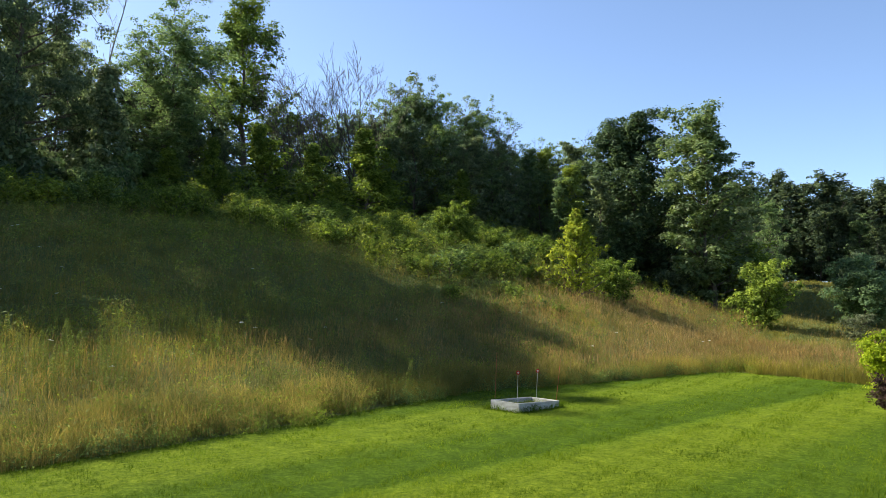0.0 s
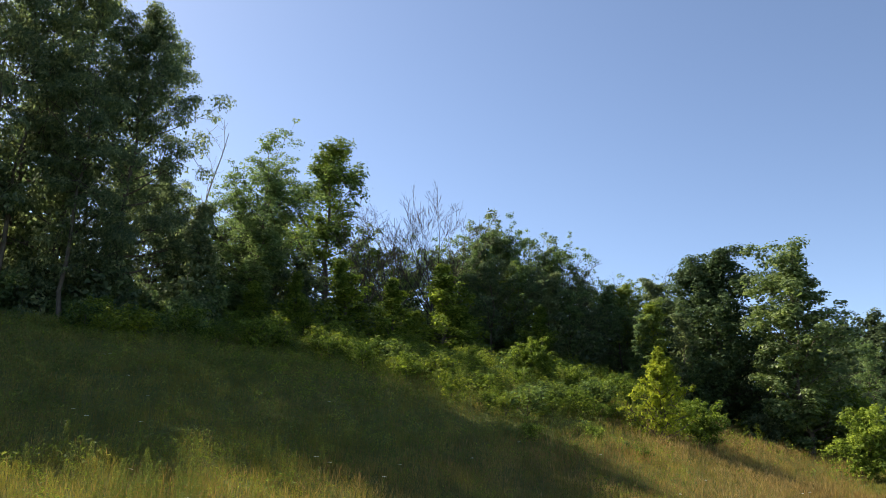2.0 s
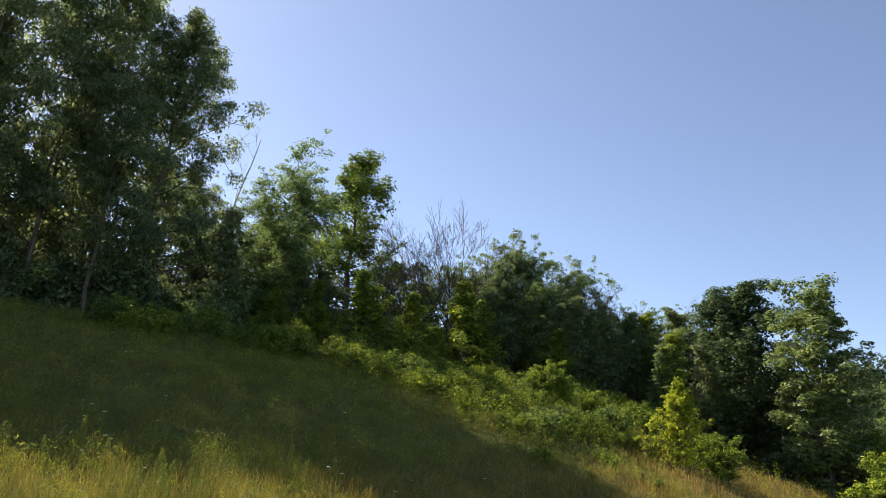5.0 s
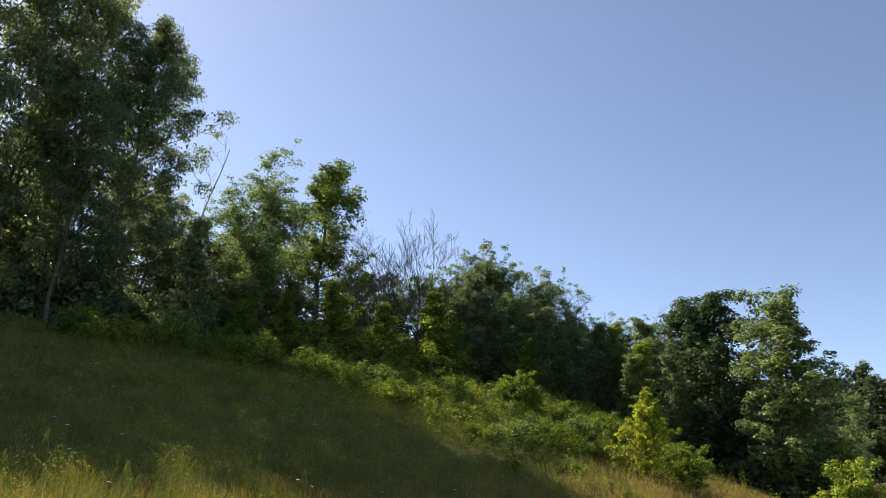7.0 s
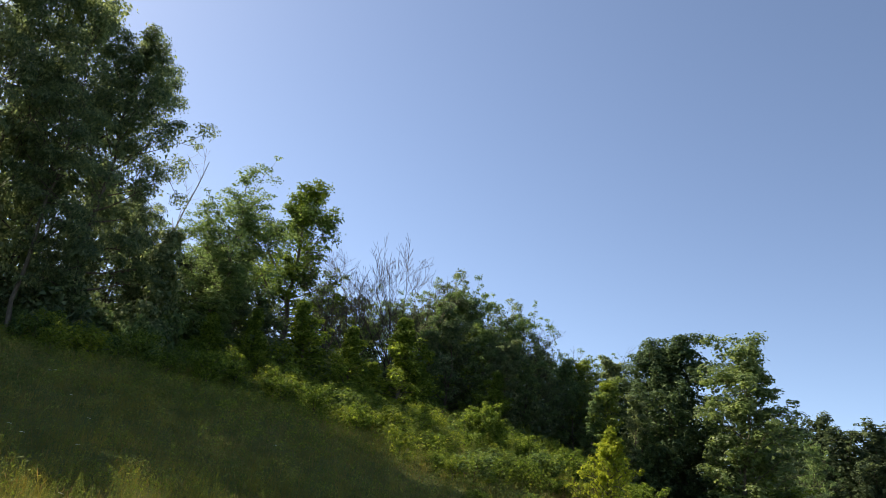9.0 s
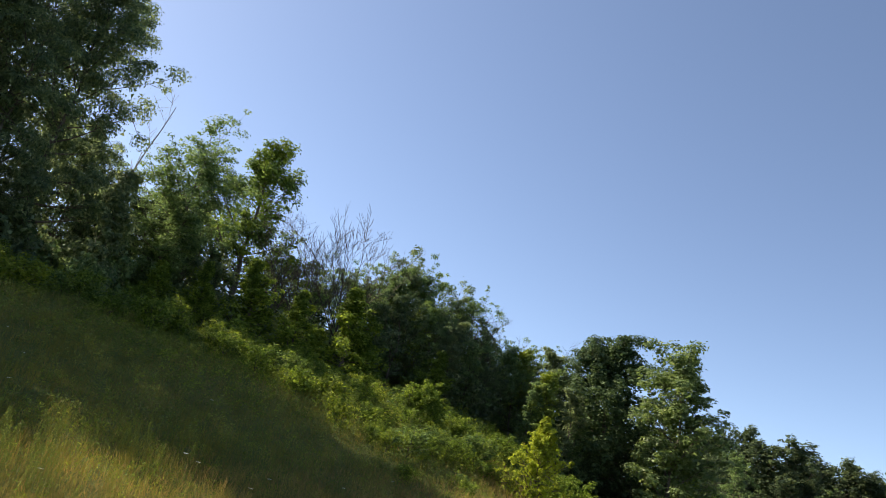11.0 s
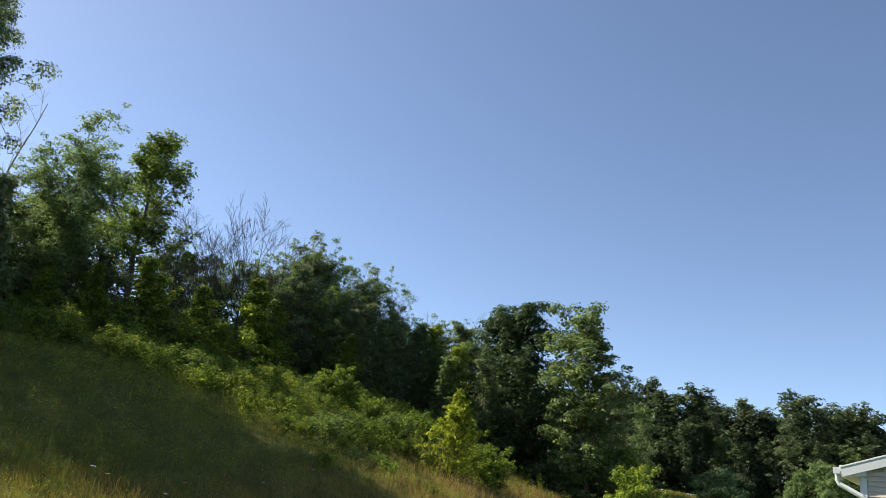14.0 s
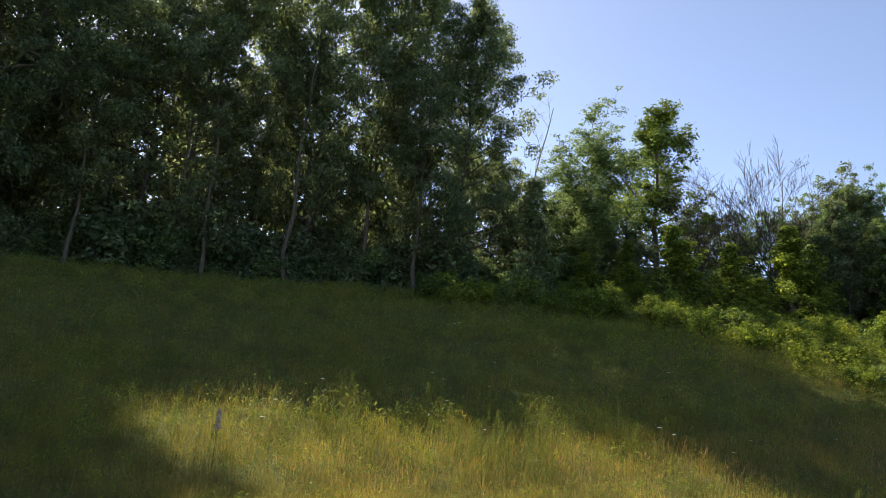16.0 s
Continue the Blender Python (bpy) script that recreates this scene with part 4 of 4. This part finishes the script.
b_ = np.where(side < 2, np.where(side == 0, -d_, d_), g.uniform(-d_, d_, n)) + g.normal(0, 0.035, n)
turn_ = radians(BED_TURN)
xx, yy = BED_X + a_ * math.cos(turn_) - b_ * math.sin(turn_), BED_Y + a_ * math.sin(turn_) + b_ * math.cos(turn_)
v, f = blades(g, xx, yy, land(xx, yy)[0], g.uniform(0.05, 0.15, n) * (1 + 0.5 * swell(xx, yy, 6.0)), 0.006, 0.5)
tagged(new("fringe_grass", mesh_np("fringe_grass", v, f, (LAWN_BLADE,))), "longer lawn grass round the garden bed", "grass", kind="stuff")


def stake(bearing, r, tall, disc, lean):
    x, y, z = at(bearing, r)
    root = tagged(new("marker_stake"), "thin orange marker rod with a red reflector" if disc else "thin reddish marker rod stuck in the ground", "stake", group="marker stakes")
    root.matrix_basis = pose(x, y, z, 0, lean, 0)
    v, f = tube(np.array([(0, 0, -0.2), (0, 0, tall * 0.5), (0, 0, tall)]), [0.0045, 0.0045, 0.004], 8)
    part("rod", mesh_np("rod", v, f, (STAKE_PALE if disc else STAKE_RED,), smooth=True), root)
    if disc:
        bm = bmesh.new()
        bmesh.ops.create_cone(bm, cap_ends=True, segments=18, radius1=0.036, radius2=0.036, depth=0.014, matrix=pose(0, -0.012, tall - 0.03, 90, 0, 0))
        bevelled(bm, 0.003, 1)
        disc_ = part("reflector", bm_mesh("reflector", bm, REFLECTOR), root, "round red reflector")
        bm = bmesh.new()
        bmesh.ops.create_cone(bm, cap_ends=True, segments=14, radius1=0.017, radius2=0.017, depth=0.006, matrix=pose(0, -0.022, tall - 0.03, 90, 0, 0))
        part("centre", bm_mesh("centre", bm, STAKE_PALE), disc_, "pale centre")


stake(3.87, 16.3, 0.93, False, 2.5)
stake(5.45, 14.5, 0.74, True, 2)
stake(6.85, 16.1, 0.62, True, 3)
stake(8.28, 15.8, 0.86, False, 6)

# ---- neighbour's house: gable end with lap siding ----
HX, HY, HTURN = 9.50, 12.94, -45.0
WALL_W, WALL_D, EAVE, PITCH = 9.0, 7.5, 3.62, 18.5
house = tagged(new("house"), "single-storey house with beige lap siding and white trim", "house")
house.matrix_basis = pose(HX, HY, 0.0, 0, 0, HTURN)
lap = 0.088
rise_ = math.tan(radians(PITCH))
ridge = EAVE + WALL_W / 2 * rise_
bm = bmesh.new()
prof = [(0.02, -0.2), (WALL_W - 0.02, -0.2), (WALL_W - 0.02, EAVE), (WALL_W / 2, ridge), (0.02, EAVE)]
a_ = [bm.verts.new((x, 0.03, z)) for x, z in prof]
b_ = [bm.verts.new((x, WALL_D, z)) for x, z in prof]
bm.faces.new(a_)
bm.faces.new(b_[::-1])
for k in range(5):
    bm.faces.new((a_[k], b_[k], b_[(k + 1) % 5], a_[(k + 1) % 5]))
bmesh.ops.recalc_face_normals(bm, faces=list(bm.faces))
body = part("wall", bm_mesh("wall", bm, SIDING), house)


def lap_board(x0, x1, z, mat):
    """One course: its lower edge stands proud of the course below."""
    bm = bmesh.new()
    sec = [(0.03, 0.0), (-0.020, 0.0), (-0.020, 0.008), (0.002, lap), (0.03, lap)]
    l_ = [bm.verts.new((x0, y, z + dz)) for y, dz in sec]
    r_ = [bm.verts.new((x1, y, z + dz)) for y, dz in sec]
    for k in range(5):
        bm.faces.new((l_[k], r_[k], r_[(k + 1) % 5], l_[(k + 1) % 5]))
    bm.faces.new(l_[::-1])
    bm.faces.new(r_)
    bmesh.ops.recalc_face_normals(bm, faces=list(bm.faces))
    return bm_mesh("siding_board", bm, mat)


z = 0.1
while z < ridge - 0.25:
    cut = max(0.0, (z + lap - EAVE) / rise_)
    part("siding_board", lap_board(0.10 + cut, WALL_W - 0.10 - cut, z, SIDING), body)
    z += lap


def trim(name, size, m, mat=WHITE_VINYL, parent=house, bev=0.006):
    bm = bmesh.new()
    box(bm, size, m)
    bevelled(bm, bev)
    return part(name, bm_mesh(name, bm, mat), parent)


trim("corner_trim", (0.10, 0.06, EAVE + 0.05), pose(0.045, 0.0, EAVE / 2 - 0.02))
trim("corner_trim", (0.06, 0.09, EAVE + 0.05), pose(-0.002, 0.075, EAVE / 2 - 0.02))
OVER, RAKE = 0.30, 0.10
slope_len = (WALL_W / 2 + OVER) / math.cos(radians(PITCH))
for sgn in (1, -1):
    mid_x = WALL_W / 2 - sgn * (WALL_W / 2 + OVER) / 2
    mid_z = ridge - (WALL_W / 2 + OVER) / 2 * rise_
    ang = -PITCH * sgn
    trim("roof_deck", (slope_len, WALL_D + 2 * RAKE, 0.03), pose(mid_x, WALL_D / 2, mid_z + 0.12, 0, ang, 0), SHINGLE)
    trim("rake_board", (slope_len, 0.03, 0.17), pose(mid_x, -RAKE - 0.018, mid_z + 0.03, 0, ang, 0))
    trim("rake_drip", (slope_len + 0.02, 0.045, 0.03), pose(mid_x, -RAKE - 0.02, mid_z + 0.125, 0, ang, 0))
    for k in range(16):
        c = (k + 0.5) / 16
        px = WALL_W / 2 - sgn * (WALL_W / 2 + OVER) * c
        pz = ridge - (WALL_W / 2 + OVER) * c * rise_
        trim("shingle_course", (slope_len / 16 + 0.03, WALL_D + 2 * RAKE + 0.02, 0.010), pose(px, WALL_D / 2, pz + 0.143, 0, ang - 1.2 * sgn, 0), SHINGLE, bev=0.002)
eave_z = EAVE - OVER * rise_
trim("soffit", (OVER, WALL_D + RAKE, 0.012), pose(-OVER / 2 - 0.03, WALL_D / 2 - RAKE / 2, eave_z - 0.02))
trim("rake_soffit", (OVER + 0.12, RAKE, 0.17), pose(-OVER / 2 + 0.03, -RAKE / 2 - 0.004, eave_z + 0.07))
trim("fascia", (0.02, WALL_D + RAKE, 0.17), pose(-OVER, WALL_D / 2 - RAKE / 2, eave_z + 0.05))
# gutter: an open trough
bm = bmesh.new()
sec = [(0, 0.12), (0, 0.0), (-0.07, 0.0), (-0.12, 0.07), (-0.125, 0.12), (-0.115, 0.12), (-0.11, 0.075), (-0.066, 0.008), (-0.008, 0.008), (-0.008, 0.12)]
l_ = [bm.verts.new((-OVER - 0.012 + x, -RAKE - 0.02, eave_z + z)) for x, z in sec]
r_ = [bm.verts.new((-OVER - 0.012 + x, WALL_D, eave_z + z)) for x, z in sec]
for k in range(len(sec)):
    bm.faces.new((l_[k], r_[k], r_[(k + 1) % len(sec)], l_[(k + 1) % len(sec)]))
bmesh.ops.recalc_face_normals(bm, faces=list(bm.faces))
gut = part("gutter", bm_mesh("gutter", bm, WHITE_VINYL), house)
trim("end_cap", (0.118, 0.012, 0.115), pose(-OVER - 0.07, -RAKE - 0.02, eave_z + 0.06), parent=gut)
# downspout with two elbows
gx = -OVER - 0.07
way_ = [(gx, -0.06, eave_z + 0.02), (gx, -0.06, eave_z - 0.10), (gx + 0.03, -0.06, eave_z - 0.17), (0.02, -0.075, eave_z - 0.36), (0.075, -0.075, eave_z - 0.42),
        (0.085, -0.075, eave_z - 0.52), (0.085, -0.075, 0.25), (0.085, -0.10, 0.15), (0.085, -0.3, 0.05)]
v, f = tube(np.array(way_), [0.045] * len(way_), 8)
part("downspout", mesh_np("downspout", v, f, (WHITE_VINYL,)), house, "white downspout with elbows")

# planting by the house
lime_hedge = Kind(tree("hedge_shrub", 201, "clipped lime-green shrub with upright leaves", "shrub", 1.0, 0.60, 0.02, "round", 22, 7, 26, 0.085, LEAF_LIME, clump=0.30, stems=3, twigs=3, wide=0.5))
lime_hedge.put(29.9, 20.8, -0.75, squash=0.9)
lime_hedge.put(31.8, 20.8, -0.35, squash=1.05)
purple = Kind(tree("dwarf_shrub", 211, "dark purple-leaved dwarf shrub on a short trunk", "shrub", 0.52, 0.34, 0.25, "round", 16, 6, 26, 0.05, LEAF_PURPLE, clump=0.2, twigs=3, thick=0.03))
purple.put(29.75, 16.2)
copper = Kind(tree("ornamental_tree", 221, "small ornamental tree with drooping coppery leaves", "tree", 2.9, 1.25, 0.25, "vase", 34, 8, 42, 0.095, LEAF_COPPER, clump=0.40, twigs=4, droop=0.35,
                   rise=(0.2, 0.8), wide=0.35))
copper.put(33.8, 12.2, 1.25, squash=1.1)
copper.put(39.0, 12.0, 1.0, squash=0.85)
